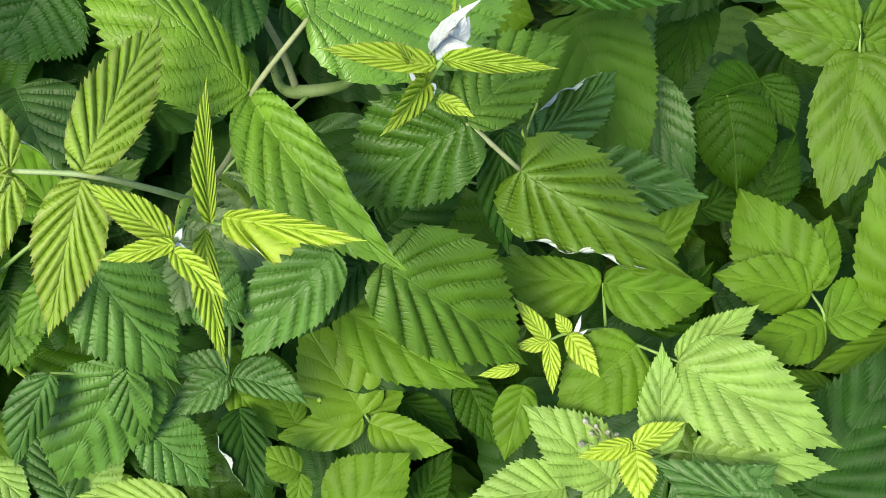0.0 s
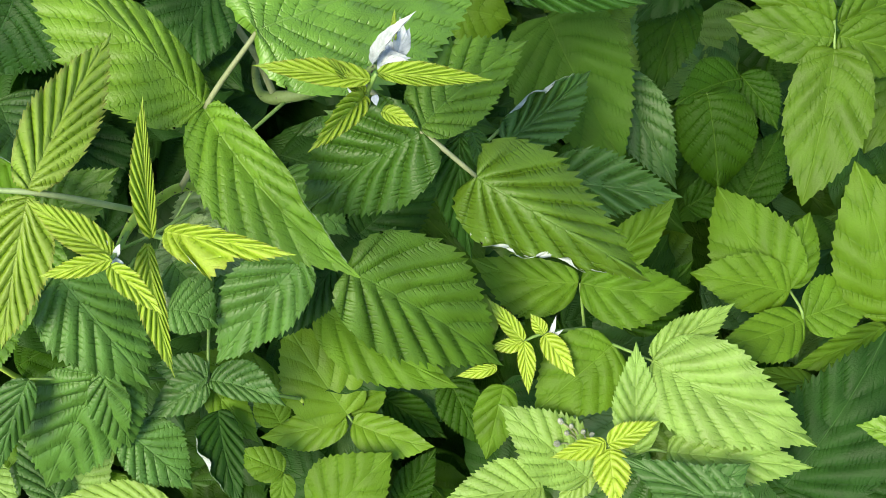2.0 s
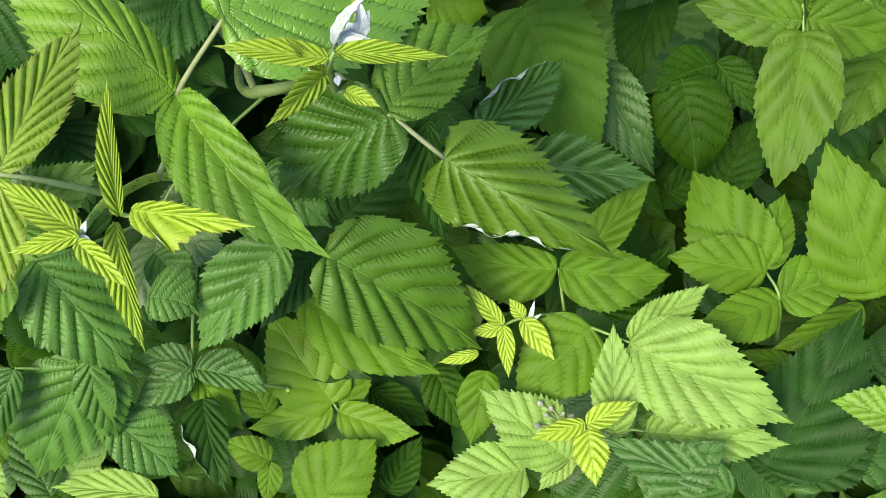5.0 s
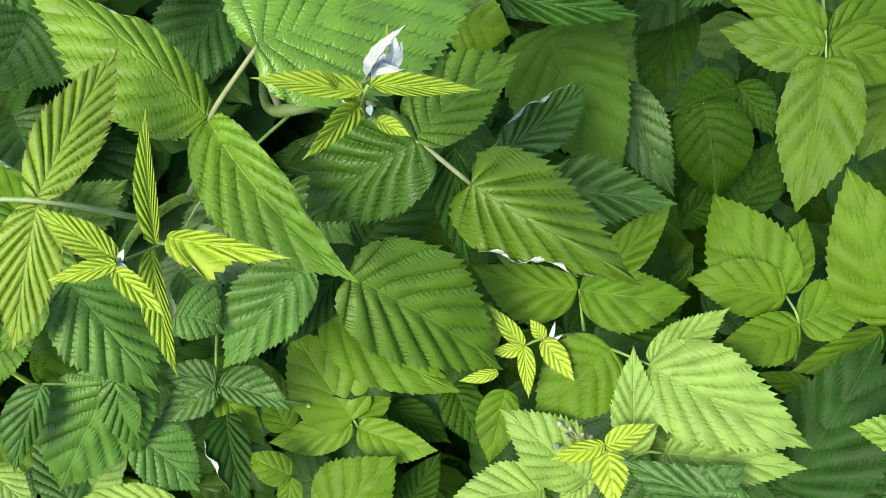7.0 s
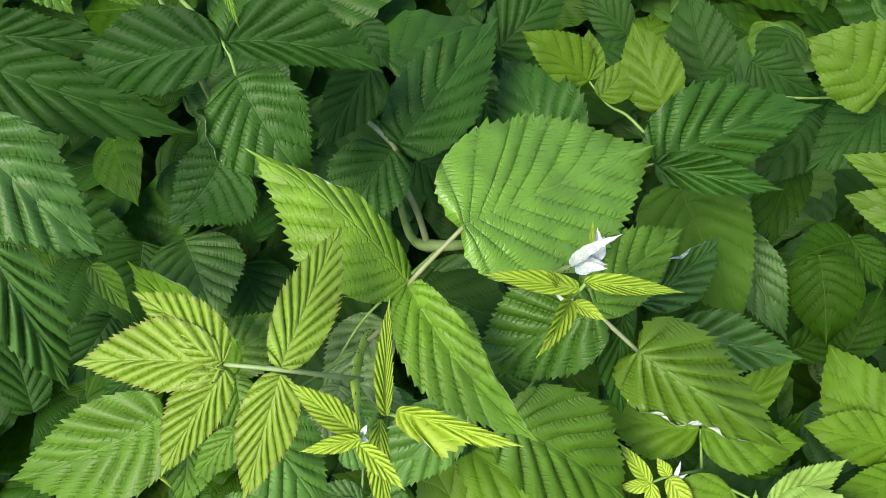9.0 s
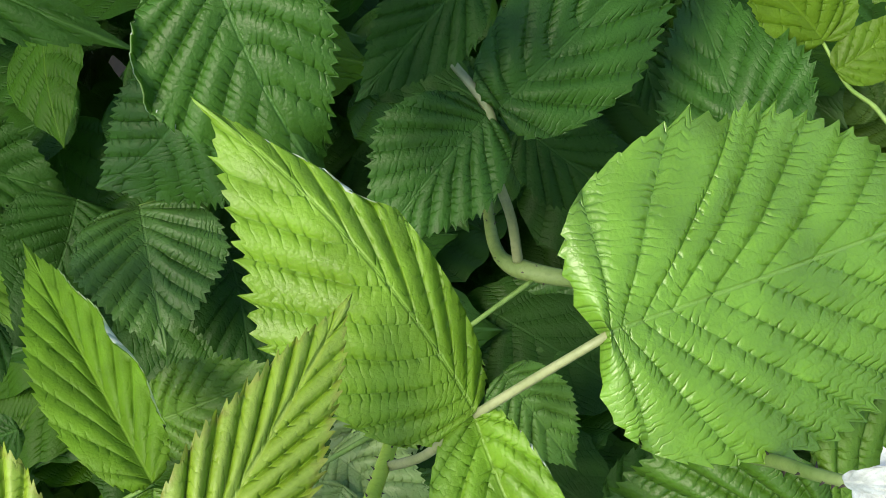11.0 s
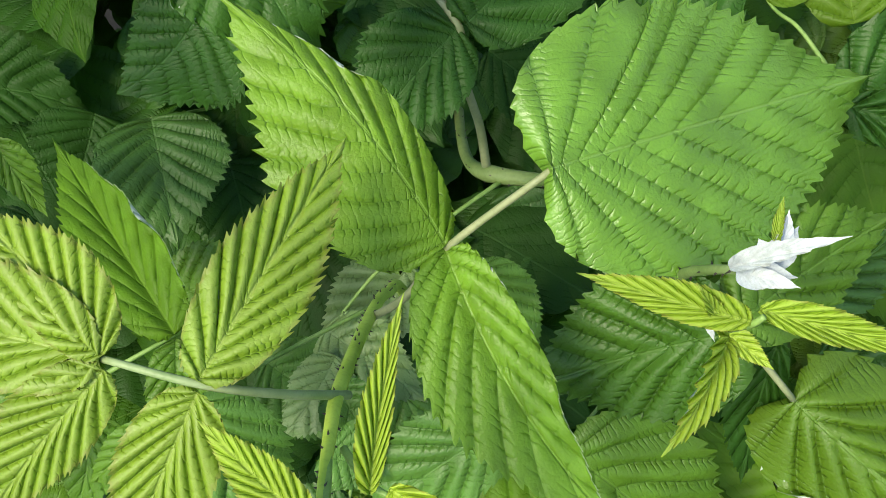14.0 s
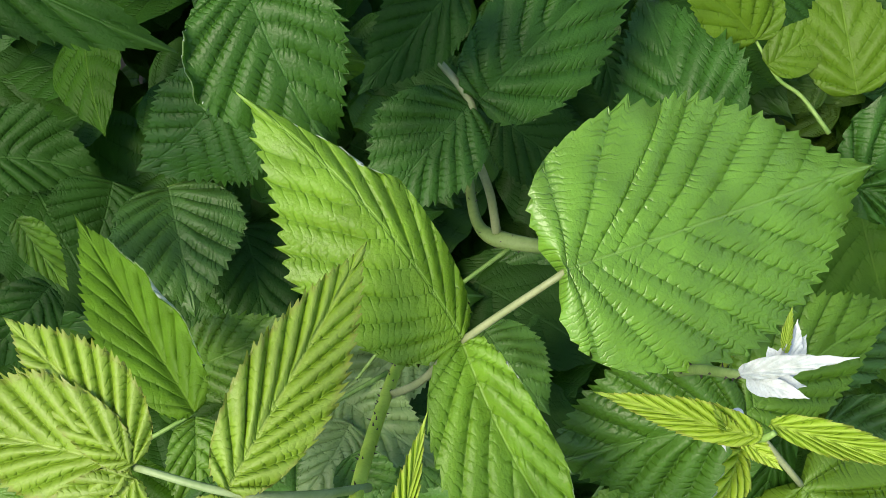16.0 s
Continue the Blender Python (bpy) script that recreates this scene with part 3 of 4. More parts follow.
leaflet(lf, (0.0688, 0.2502, 0.8164), (0.1134, 0.2910, 0.8026), (0.48, -0.24, 0.84), 0.0183, 0.0134, "mature", bend=0.0020, fold=8)
leaflet(lf, (0.0865, 0.2368, 0.7997), (0.1464, 0.1983, 0.7695), (0.10, -0.51, 0.85), 0.0222, 0.0225, "olive", fold=-24, arch=.08, cup=.1, pleat=1.9, teeth=2.2, heart=0.5, peak=0.3, square=0.7, start=3.4, curl=("R", .2, .9, 150, .7))
leaflet(lf, (0.0825, 0.2531, 0.8026), (0.0795, 0.2222, 0.7563), (-0.18, -0.81, 0.55), 0.0064, 0.0094, "dark", bend=-0.0012, fold=15)
lf = leaf(cane_b, [(-0.0043, 0.3388, 0.7118), (-0.0210, 0.3209, 0.7167), (-0.0438, 0.2970, 0.7211), (-0.0611, 0.2713, 0.7185)], 0.001, 0.0006)
leaflet(lf, (-0.0553, 0.2608, 0.7241), (-0.0736, 0.2305, 0.7142), (0.13, -0.38, 0.92), 0.0143, 0.0106, "silver", bend=0.0015)
leaflet(lf, (-0.0622, 0.2721, 0.7190), (-0.0221, 0.2494, 0.7141), (0.04, -0.14, 0.99), 0.0143, 0.0162, "silver")
lf = leaf(cane_b, [(-0.0105, 0.3442, 0.7095), (-0.0124, 0.3515, 0.7316), (-0.0155, 0.3536, 0.7592), (-0.0176, 0.3653, 0.7749), (-0.0305, 0.3772, 0.7858), (-0.0387, 0.3874, 0.7859)], 0.0019, 0.0012, PETIOLE)
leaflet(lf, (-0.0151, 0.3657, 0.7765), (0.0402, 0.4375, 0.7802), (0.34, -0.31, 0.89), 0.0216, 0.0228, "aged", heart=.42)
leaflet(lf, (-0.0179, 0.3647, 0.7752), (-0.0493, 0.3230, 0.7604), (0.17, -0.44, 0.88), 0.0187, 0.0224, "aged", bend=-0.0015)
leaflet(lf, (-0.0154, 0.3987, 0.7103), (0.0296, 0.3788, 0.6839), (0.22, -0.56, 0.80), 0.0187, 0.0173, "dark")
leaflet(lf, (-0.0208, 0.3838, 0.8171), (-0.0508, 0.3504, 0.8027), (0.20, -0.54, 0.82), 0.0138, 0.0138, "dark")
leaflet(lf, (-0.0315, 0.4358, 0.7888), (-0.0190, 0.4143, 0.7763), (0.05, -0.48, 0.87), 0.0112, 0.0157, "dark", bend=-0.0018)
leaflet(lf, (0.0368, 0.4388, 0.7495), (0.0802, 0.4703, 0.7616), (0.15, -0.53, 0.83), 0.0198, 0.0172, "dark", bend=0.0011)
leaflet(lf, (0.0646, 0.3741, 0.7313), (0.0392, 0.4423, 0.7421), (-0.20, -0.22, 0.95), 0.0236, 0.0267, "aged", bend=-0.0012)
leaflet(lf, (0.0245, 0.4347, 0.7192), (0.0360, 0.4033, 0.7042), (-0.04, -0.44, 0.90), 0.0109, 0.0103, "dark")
cane_c = cane("raspberry cane carrying broad mid-green leaves among the bush",
    [(0.1200, 0.3700, 0.0000), (0.0900, 0.3500, 0.3282), (0.1000, 0.3400, 0.6563)],
    (0.0050, 0.0040, 0.0010), STEM)
lf = leaf(cane_c, [(0.0994, 0.3406, 0.6371), (0.1167, 0.3678, 0.6591), (0.1282, 0.3693, 0.7071)], 0.001, 0.0006)
leaflet(lf, (0.1282, 0.3693, 0.7071), (0.1574, 0.3031, 0.6658), (-0.06, -0.55, 0.84), 0.0297, 0.0327, "calm", bend=-0.0012, pleat=.7, teeth=1.0, heart=.42, taper=.15, peak=0.34, square=0.8)
leaflet(lf, (0.1618, 0.3581, 0.6633), (0.1865, 0.2998, 0.6339), (-0.12, -0.49, 0.87), 0.0169, 0.0168, "cool", pleat=.4)
leaflet(lf, (0.2125, 0.4175, 0.6421), (0.1814, 0.3568, 0.6277), (0.02, -0.24, 0.97), 0.0155, 0.0183, "deep", bend=-0.0012, pleat=.4)
leaflet(lf, (0.0810, 0.3902, 0.6968), (0.1113, 0.3819, 0.6902), (0.01, -0.59, 0.80), 0.0195, 0.0170, "soft", bend=0.0010)
lf = leaf(cane_c, [(0.1000, 0.3400, 0.6560), (0.0991, 0.3201, 0.6780), (0.0985, 0.2901, 0.7260)], 0.001, 0.0006)
leaflet(lf, (0.0985, 0.2901, 0.7260), (0.1443, 0.3295, 0.7147), (0.41, -0.22, 0.88), 0.0121, 0.0142, "cool", bend=-0.0009, fold=25, pleat=2.4, teeth=1.8, curl=("L", .1, .8, 150))
leaflet(lf, (0.1152, 0.2827, 0.6989), (0.1775, 0.2656, 0.6963), (-0.08, -0.44, 0.89), 0.0171, 0.0150, "cool", bend=0.0008, fold=15, pleat=2.4, teeth=1.8)
leaflet(lf, (0.0856, 0.2814, 0.7563), (0.0900, 0.2617, 0.7523), (-0.03, -0.21, 0.98), 0.0052, 0.0064, "mature")
lf = leaf(cane_c, [(0.1266, 0.2259, 0.6381), (0.1265, 0.2342, 0.6475), (0.1268, 0.2451, 0.6576)], 0.001, 0.0006)
leaflet(lf, (0.1400, 0.2475, 0.6635), (0.1763, 0.2711, 0.6889), (-0.25, -0.51, 0.83), 0.0103, 0.0101, "soft")
leaflet(lf, (0.1271, 0.2449, 0.6580), (0.1816, 0.2346, 0.6537), (0.00, -0.38, 0.93), 0.0133, 0.0185, "soft", bend=-0.0021)
leaflet(lf, (0.1259, 0.2450, 0.6581), (0.0746, 0.2647, 0.6610), (-0.08, -0.35, 0.93), 0.0194, 0.0109, "soft", bend=0.0035)
leaflet(lf, (0.1462, 0.2297, 0.6270), (0.1875, 0.2582, 0.6365), (-0.02, -0.29, 0.96), 0.0105, 0.0145, "deep", bend=-0.0016)
lf = leaf(cane_c, [(0.1000, 0.3400, 0.6563), (0.0563, 0.2840, 0.6905), (0.0272, 0.2299, 0.7466)], 0.001, 0.0006)
leaflet(lf, (0.0272, 0.2299, 0.7466), (0.0849, 0.2055, 0.6645), (0.54, -0.62, 0.57), 0.0298, 0.0250, "mature", bend=0.0020, fold=13, arch=.05, pleat=1.35, heart=.42, peak=0.34, square=0.8)
leaflet(lf, (-0.0041, 0.2513, 0.6564), (0.0604, 0.2044, 0.6419), (0.03, -0.26, 0.97), 0.0136, 0.0191, "soft", bend=-0.0022)
leaflet(lf, (0.0098, 0.2372, 0.7482), (-0.0393, 0.2059, 0.7160), (-0.08, -0.65, 0.76), 0.0156, 0.0187, "leafy", bend=-0.0013, fold=13, pleat=1.35)
leaflet(lf, (0.0162, 0.2477, 0.7138), (-0.0171, 0.2216, 0.6936), (-0.02, -0.59, 0.80), 0.0108, 0.0115, "dark")
leaflet(lf, (0.0268, 0.2630, 0.7088), (0.0713, 0.2907, 0.7177), (0.11, -0.46, 0.88), 0.0174, 0.0169, "dark")
lf = leaf(cane_c, [(0.0973, 0.3427, 0.5693), (0.0290, 0.3634, 0.5913), (-0.0166, 0.3606, 0.6393)], 0.001, 0.0006)
leaflet(lf, (-0.0166, 0.3606, 0.6393), (0.0348, 0.3342, 0.6097), (0.24, -0.47, 0.85), 0.0237, 0.0250, "cool", pleat=.5, teeth=.5)
leaflet(lf, (-0.0142, 0.3129, 0.6852), (0.0142, 0.2860, 0.6590), (0.28, -0.51, 0.82), 0.0158, 0.0160, "leafy", pleat=1.3)
cane_d = cane("short raspberry sucker with small rounded shaded leaves",
    [(0.2450, 0.4000, 0.0000), (0.2150, 0.3800, 0.2807), (0.2250, 0.3700, 0.5615)],
    (0.0050, 0.0040, 0.0010), STEM)
lf = leaf(cane_d, [(0.2250, 0.3700, 0.5615), (0.2141, 0.3616, 0.6015), (0.2069, 0.3393, 0.6615)], 0.001, 0.0006)
leaflet(lf, (0.2069, 0.3393, 0.6615), (0.2085, 0.2965, 0.6281), (-0.17, -0.61, 0.77), 0.0224, 0.0198, "deep", bend=0.0011, cup=.12, pleat=.4, teeth=.5, heart=.42, taper=.1)
leaflet(lf, (0.2269, 0.3490, 0.6553), (0.1891, 0.3349, 0.6611), (0.28, -0.39, 0.88), 0.0088, 0.0147, "deep", bend=-0.0024, pleat=.4)
leaflet(lf, (0.2283, 0.3530, 0.6526), (0.2437, 0.3239, 0.6398), (-0.22, -0.49, 0.85), 0.0126, 0.0098, "deep", bend=0.0012, pleat=.4)
leaflet(lf, (0.2261, 0.3026, 0.5983), (0.2544, 0.3397, 0.6130), (-0.10, -0.30, 0.95), 0.0145, 0.0156, "deep", pleat=.4)
leaflet(lf, (0.1987, 0.3125, 0.5833), (0.2380, 0.3284, 0.5982), (-0.16, -0.43, 0.89), 0.0111, 0.0146, "deep", bend=-0.0014)
cane_e = cane("raspberry cane with soft light green three-part leaves",
    [(0.3100, 0.3000, 0.0000), (0.2800, 0.2800, 0.3065), (0.2900, 0.2700, 0.6129)],
    (0.0050, 0.0040, 0.0010), STEM)
lf = leaf(cane_e, [(0.2720, 0.3894, 0.7010), (0.2610, 0.3424, 0.7144), (0.2584, 0.3252, 0.7094)], 0.001, 0.0006)
leaflet(lf, (0.2582, 0.3249, 0.7099), (0.2360, 0.2637, 0.6722), (-0.25, -0.44, 0.86), 0.0217, 0.0184, "lemony", bend=0.0014, heart=.42)
leaflet(lf, (0.2584, 0.3299, 0.7121), (0.2110, 0.3471, 0.7157), (-0.15, -0.57, 0.81), 0.0143, 0.0120, "lemony", bend=0.0009)
leaflet(lf, (0.2607, 0.3306, 0.7123), (0.3069, 0.3192, 0.6983), (0.07, -0.65, 0.76), 0.0136, 0.0150, "lemony")
leaflet(lf, (0.2593, 0.3364, 0.7129), (0.2122, 0.3670, 0.7238), (-0.20, -0.58, 0.79), 0.0094, 0.0133, "lemony", bend=-0.0016)
leaflet(lf, (0.2616, 0.3367, 0.7128), (0.3097, 0.3535, 0.7030), (0.32, -0.42, 0.85), 0.0119, 0.0087, "lemony", bend=0.0013)
leaflet(lf, (0.3143, 0.3438, 0.6537), (0.2841, 0.3041, 0.6379), (-0.16, -0.25, 0.95), 0.0172, 0.0190, "lemony")
lf = leaf(cane_e, [(0.2371, 0.2112, 0.5879), (0.2312, 0.2163, 0.6456), (0.2279, 0.2310, 0.6472)], 0.001, 0.0006)
leaflet(lf, (0.2276, 0.2311, 0.6478), (0.2012, 0.2855, 0.6624), (-0.21, -0.35, 0.91), 0.0237, 0.0196, "soft", bend=0.0017)
leaflet(lf, (0.2275, 0.2306, 0.6476), (0.1807, 0.2429, 0.6577), (0.08, -0.43, 0.90), 0.0136, 0.0153, "soft")
leaflet(lf, (0.2277, 0.2321, 0.6483), (0.2440, 0.2671, 0.6576), (-0.15, -0.19, 0.97), 0.0117, 0.0099, "soft")
leaflet(lf, (0.2308, 0.2162, 0.6461), (0.1856, 0.2040, 0.6568), (0.28, -0.21, 0.94), 0.0147, 0.0109, "soft", bend=0.0016)
leaflet(lf, (0.2317, 0.2166, 0.6462), (0.2664, 0.2223, 0.6457), (0.06, -0.27, 0.96), 0.0165, 0.0140, "soft", bend=0.0010)
leaflet(lf, (0.2787, 0.2170, 0.6144), (0.2290, 0.2021, 0.6120), (0.02, -0.21, 0.98), 0.0113, 0.0073, "soft", bend=0.0016)
leaflet(lf, (0.2435, 0.1965, 0.5915), (0.2151, 0.2074, 0.5992), (0.09, -0.40, 0.91), 0.0069, 0.0061, "soft")
lf = leaf(cane_e, [(0.2888, 0.2712, 0.5747), (0.2823, 0.2448, 0.5967), (0.2779, 0.2106, 0.6447)], 0.001, 0.0006)
leaflet(lf, (0.2779, 0.2106, 0.6447), (0.2615, 0.2774, 0.6863), (-0.26, -0.56, 0.79), 0.0244, 0.0227, "soft")
leaflet(lf, (0.2082, 0.1402, 0.6238), (0.2658, 0.2032, 0.6535), (-0.24, -0.23, 0.94), 0.0247, 0.0314, "dark", pleat=.9, bend=-0.0028, fold=8)
leaflet(lf, (0.2255, 0.1351, 0.6254), (0.2670, 0.1499, 0.6340), (-0.15, -0.14, 0.98), 0.0135, 0.0155, "dark", pleat=.9, bend=-0.0008)
leaflet(lf, (0.2639, 0.1407, 0.6743), (0.2348, 0.1561, 0.6731), (-0.18, -0.26, 0.95), 0.0079, 0.0119, "bright", bend=-0.0016)
leaflet(lf, (0.2252, 0.1371, 0.6153), (0.2013, 0.1480, 0.6170), (-0.04, -0.25, 0.97), 0.0084, 0.0079, "dark")
cane_f = cane("raspberry shoot with pale sunlit leaves and small lime tips",
    [(0.1550, 0.2350, 0.0000), (0.1250, 0.2150, 0.2855), (0.1350, 0.2050, 0.5711)],
    (0.0050, 0.0040, 0.0010), STEM)
lf = leaf(cane_f, [(0.1263, 0.2238, 0.6427), (0.1377, 0.2116, 0.6575), (0.1538, 0.1986, 0.6655)], 0.001, 0.0006)
leaflet(lf, (0.1534, 0.1980, 0.6658), (0.2206, 0.1509, 0.6598), (-0.11, -0.28, 0.95), 0.0240, 0.0243, "light", fold=13, arch=.04, peak=0.34, square=0.8)
leaflet(lf, (0.1539, 0.1995, 0.6664), (0.1953, 0.2193, 0.6730), (-0.03, -0.27, 0.96), 0.0092, 0.0105, "light")
leaflet(lf, (0.1401, 0.1597, 0.6536), (0.1473, 0.2071, 0.6717), (-0.09, -0.35, 0.93), 0.0108, 0.0114, "light")
leaflet(lf, (0.1377, 0.2114, 0.6580), (0.0955, 0.1859, 0.6444), (-0.10, -0.34, 0.94), 0.0214, 0.0199, "soft")
leaflet(lf, (0.1520, 0.1963, 0.6330), (0.1629, 0.1745, 0.6218), (0.00, -0.46, 0.89), 0.0086, 0.0113, "soft", bend=-0.0011)
lf = leaf(cane_f, [(0.1327, 0.1630, 0.6192), (0.1453, 0.1609, 0.6503), (0.1545, 0.1585, 0.6533)], 0.001, 0.0006)
leaflet(lf, (0.1542, 0.1584, 0.6539), (0.2175, 0.1433, 0.6543), (-0.06, -0.23, 0.97), 0.0138, 0.0136, "light")
leaflet(lf, (0.1862, 0.1237, 0.6624), (0.1320, 0.1553, 0.6689), (-0.02, -0.24, 0.97), 0.0146, 0.0125, "cool", bend=0.0009, fold=10)
leaflet(lf, (0.1552, 0.1333, 0.6642), (0.1873, 0.1455, 0.6703), (-0.12, -0.18, 0.98), 0.0105, 0.0128, "cool", bend=-0.0010)
leaflet(lf, (0.0954, 0.1529, 0.6335), (0.0471, 0.1511, 0.6382), (0.10, -0.20, 0.97), 0.0165, 0.0158, "light", heart=.42)
lf = leaf(cane_f, [(0.1223, 0.1509, 0.6146), (0.1279, 0.1559, 0.6474), (0.1277, 0.1626, 0.6627)], 0.001, 0.0006)
leaflet(lf, (0.1275, 0.1629, 0.6639), (0.1513, 0.1690, 0.6701), (-0.18, -0.27, 0.95), 0.0060, 0.0050, "lime")
leaflet(lf, (0.1266, 0.1637, 0.6644), (0.1007, 0.1589, 0.6679), (0.17, -0.20, 0.97), 0.0054, 0.0042, "lime")
leaflet(lf, (0.1280, 0.1609, 0.6630), (0.1272, 0.1355, 0.6567), (-0.04, -0.24, 0.97), 0.0081, 0.0086, "lime", fold=12)
leaflet(lf, (0.1172, 0.1532, 0.6405), (0.0800, 0.1891, 0.6584), (0.12, -0.34, 0.93), 0.0163, 0.0178, "light")
leaflet(lf, (0.1193, 0.1585, 0.6405), (0.1003, 0.1415, 0.6343), (-0.08, -0.26, 0.96), 0.0072, 0.0065, "light")
lf = leaf(cane_f, [(0.1267, 0.2267, 0.6429), (0.1051, 0.2185, 0.6660), (0.0957, 0.2148, 0.6695)], 0.001, 0.0006)
leaflet(lf, (0.0955, 0.2146, 0.6711), (0.0815, 0.2330, 0.6843), (0.15, -0.50, 0.85), 0.0043, 0.0043, "lime", fold=15)
leaflet(lf, (0.0960, 0.2143, 0.6709), (0.0946, 0.1915, 0.6593), (0.01, -0.45, 0.89), 0.0046, 0.0040, "lime", fold=15)
leaflet(lf, (0.0948, 0.2145, 0.6689), (0.0787, 0.2144, 0.6681), (-0.04, -0.33, 0.94), 0.0043, 0.0031, "lime")
leaflet(lf, (0.1056, 0.2175, 0.6671), (0.1176, 0.1974, 0.6588), (0.02, -0.37, 0.93), 0.0058, 0.0058, "lime", fold=15)
leaflet(lf, (0.1057, 0.2180, 0.6673), (0.1005, 0.2272, 0.6721), (0.06, -0.43, 0.90), 0.0035, 0.0038, "lime")
leaflet(lf, (0.0810, 0.2106, 0.6484), (0.0601, 0.2096, 0.6444), (-0.17, -0.33, 0.93), 0.0038, 0.0028, "lime")
cane_g = cane("low raspberry shoot with smooth yellow-green leaves close to the soil",
    [(0.0000, 0.2400, 0.0000), (-0.0300, 0.2200, 0.3189), (-0.0200, 0.2100, 0.6379)],
    (0.0050, 0.0040, 0.0010), STEM)
lf = leaf(cane_g, [(-0.0291, 0.2485, 0.5743), (-0.0079, 0.2172, 0.6076), (0.0005, 0.2039, 0.6211), (0.0028, 0.1993, 0.6188)], 0.001, 0.0006)
leaflet(lf, (0.0006, 0.2037, 0.6216), (-0.0241, 0.2489, 0.6494), (0.25, -0.40, 0.88), 0.0212, 0.0191, "glow", bend=0.0009, heart=.42)
leaflet(lf, (0.0015, 0.2031, 0.6190), (0.0122, 0.2333, 0.6244), (0.20, -0.24, 0.95), 0.0099, 0.0138, "soft", bend=-0.0016)
leaflet(lf, (-0.0001, 0.2011, 0.6204), (-0.0499, 0.2009, 0.6072), (-0.24, -0.30, 0.92), 0.0114, 0.0094, "glow", bend=0.0008)
leaflet(lf, (0.0026, 0.1995, 0.6194), (0.0433, 0.1833, 0.6137), (0.05, -0.22, 0.97), 0.0093, 0.0128, "glow", bend=-0.0014)
leaflet(lf, (0.0172, 0.2163, 0.5994), (0.0479, 0.1935, 0.5859), (0.18, -0.31, 0.93), 0.0101, 0.0103, "deep")
lf = leaf(cane_g, [(-0.0229, 0.2129, 0.5457), (-0.0185, 0.1851, 0.5677), (-0.0156, 0.1499, 0.6157)], 0.001, 0.0006)
leaflet(lf, (-0.0156, 0.1499, 0.6157), (0.0236, 0.1789, 0.6301), (-0.04, -0.40, 0.92), 0.0230, 0.0192, "soft", bend=0.0016)
leaflet(lf, (0.0199, 0.1615, 0.5846), (0.0422, 0.1874, 0.5946), (0.01, -0.37, 0.93), 0.0108, 0.0102, "deep")
leaflet(lf, (0.0827, 0.2071, 0.6278), (0.0683, 0.1743, 0.6083), (-0.04, -0.50, 0.87), 0.0102, 0.0120, "soft")
leaflet(lf, (0.0534, 0.2199, 0.6088), (0.0664, 0.1851, 0.5914), (0.13, -0.41, 0.91), 0.0115, 0.0131, "deep")
lf = leaf(cane_g, [(-0.0470, 0.2798, 0.6903), (-0.0490, 0.2300, 0.6949), (-0.0518, 0.2073, 0.6868)], 0.001, 0.0006)
leaflet(lf, (-0.0498, 0.2082, 0.6903), (-0.0168, 0.1941, 0.6807), (0.17, -0.26, 0.95), 0.0120, 0.0067, "cool", bend=0.0022, fold=15)
leaflet(lf, (-0.0514, 0.2079, 0.6903), (-0.0808, 0.1949, 0.6870), (0.08, -0.43, 0.90), 0.0088, 0.0103, "cool", fold=15)
leaflet(lf, (-0.0506, 0.2098, 0.6911), (-0.0755, 0.2173, 0.6969), (0.14, -0.27, 0.95), 0.0091, 0.0087, "cool")
leaflet(lf, (-0.0480, 0.1951, 0.6840), (-0.0406, 0.1520, 0.6743), (0.28, -0.17, 0.95), 0.0091, 0.0129, "dark", bend=-0.0016, fold=20, curl=("R", .2, .8, 150))
leaflet(lf, (-0.0537, 0.2096, 0.6803), (-0.0343, 0.1827, 0.6660), (0.28, -0.28, 0.92), 0.0087, 0.0088, "soft")
leaflet(lf, (-0.0318, 0.1760, 0.6294), (-0.0540, 0.1879, 0.6369), (0.21, -0.21, 0.95), 0.0090, 0.0084, "soft")
leaflet(lf, (-0.0317, 0.1752, 0.6290), (-0.0378, 0.1559, 0.6205), (0.19, -0.44, 0.88), 0.0069, 0.0060, "soft")
leaflet(lf, (-0.0317, 0.2151, 0.6365), (-0.0756, 0.2367, 0.6507), (0.17, -0.27, 0.95), 0.0072, 0.0119, "soft", bend=-0.0019)
leaflet(lf, (-0.0350, 0.2032, 0.6202), (-0.0439, 0.2232, 0.6304), (0.27, -0.34, 0.90), 0.0099, 0.0095, "soft")
lf = leaf(cane_g, [(-0.0200, 0.2100, 0.6379), (-0.0758, 0.2156, 0.6779), (-0.1129, 0.2027, 0.7379)], 0.001, 0.0006)
leaflet(lf, (-0.1129, 0.2027, 0.7379), (-0.1409, 0.1736, 0.7047), (0.16, -0.80, 0.58), 0.0075, 0.0113, "cool", bend=-0.0015)
leaflet(lf, (-0.1627, 0.1824, 0.6887), (-0.1443, 0.1623, 0.6776), (0.39, -0.14, 0.91), 0.0092, 0.0097, "light")
leaflet(lf, (-0.1395, 0.1687, 0.6469), (-0.1585, 0.2095, 0.6566), (0.36, -0.05, 0.93), 0.0115, 0.0115, "cool")
leaflet(lf, (-0.1376, 0.1758, 0.6390), (-0.1142, 0.1961, 0.6463), (0.16, -0.49, 0.86), 0.0110, 0.0120, "light")
leaflet(lf, (-0.0755, 0.1559, 0.6683), (-0.1297, 0.1678, 0.6678), (-0.04, -0.13, 0.99), 0.0078, 0.0100, "light", bend=-0.0009)
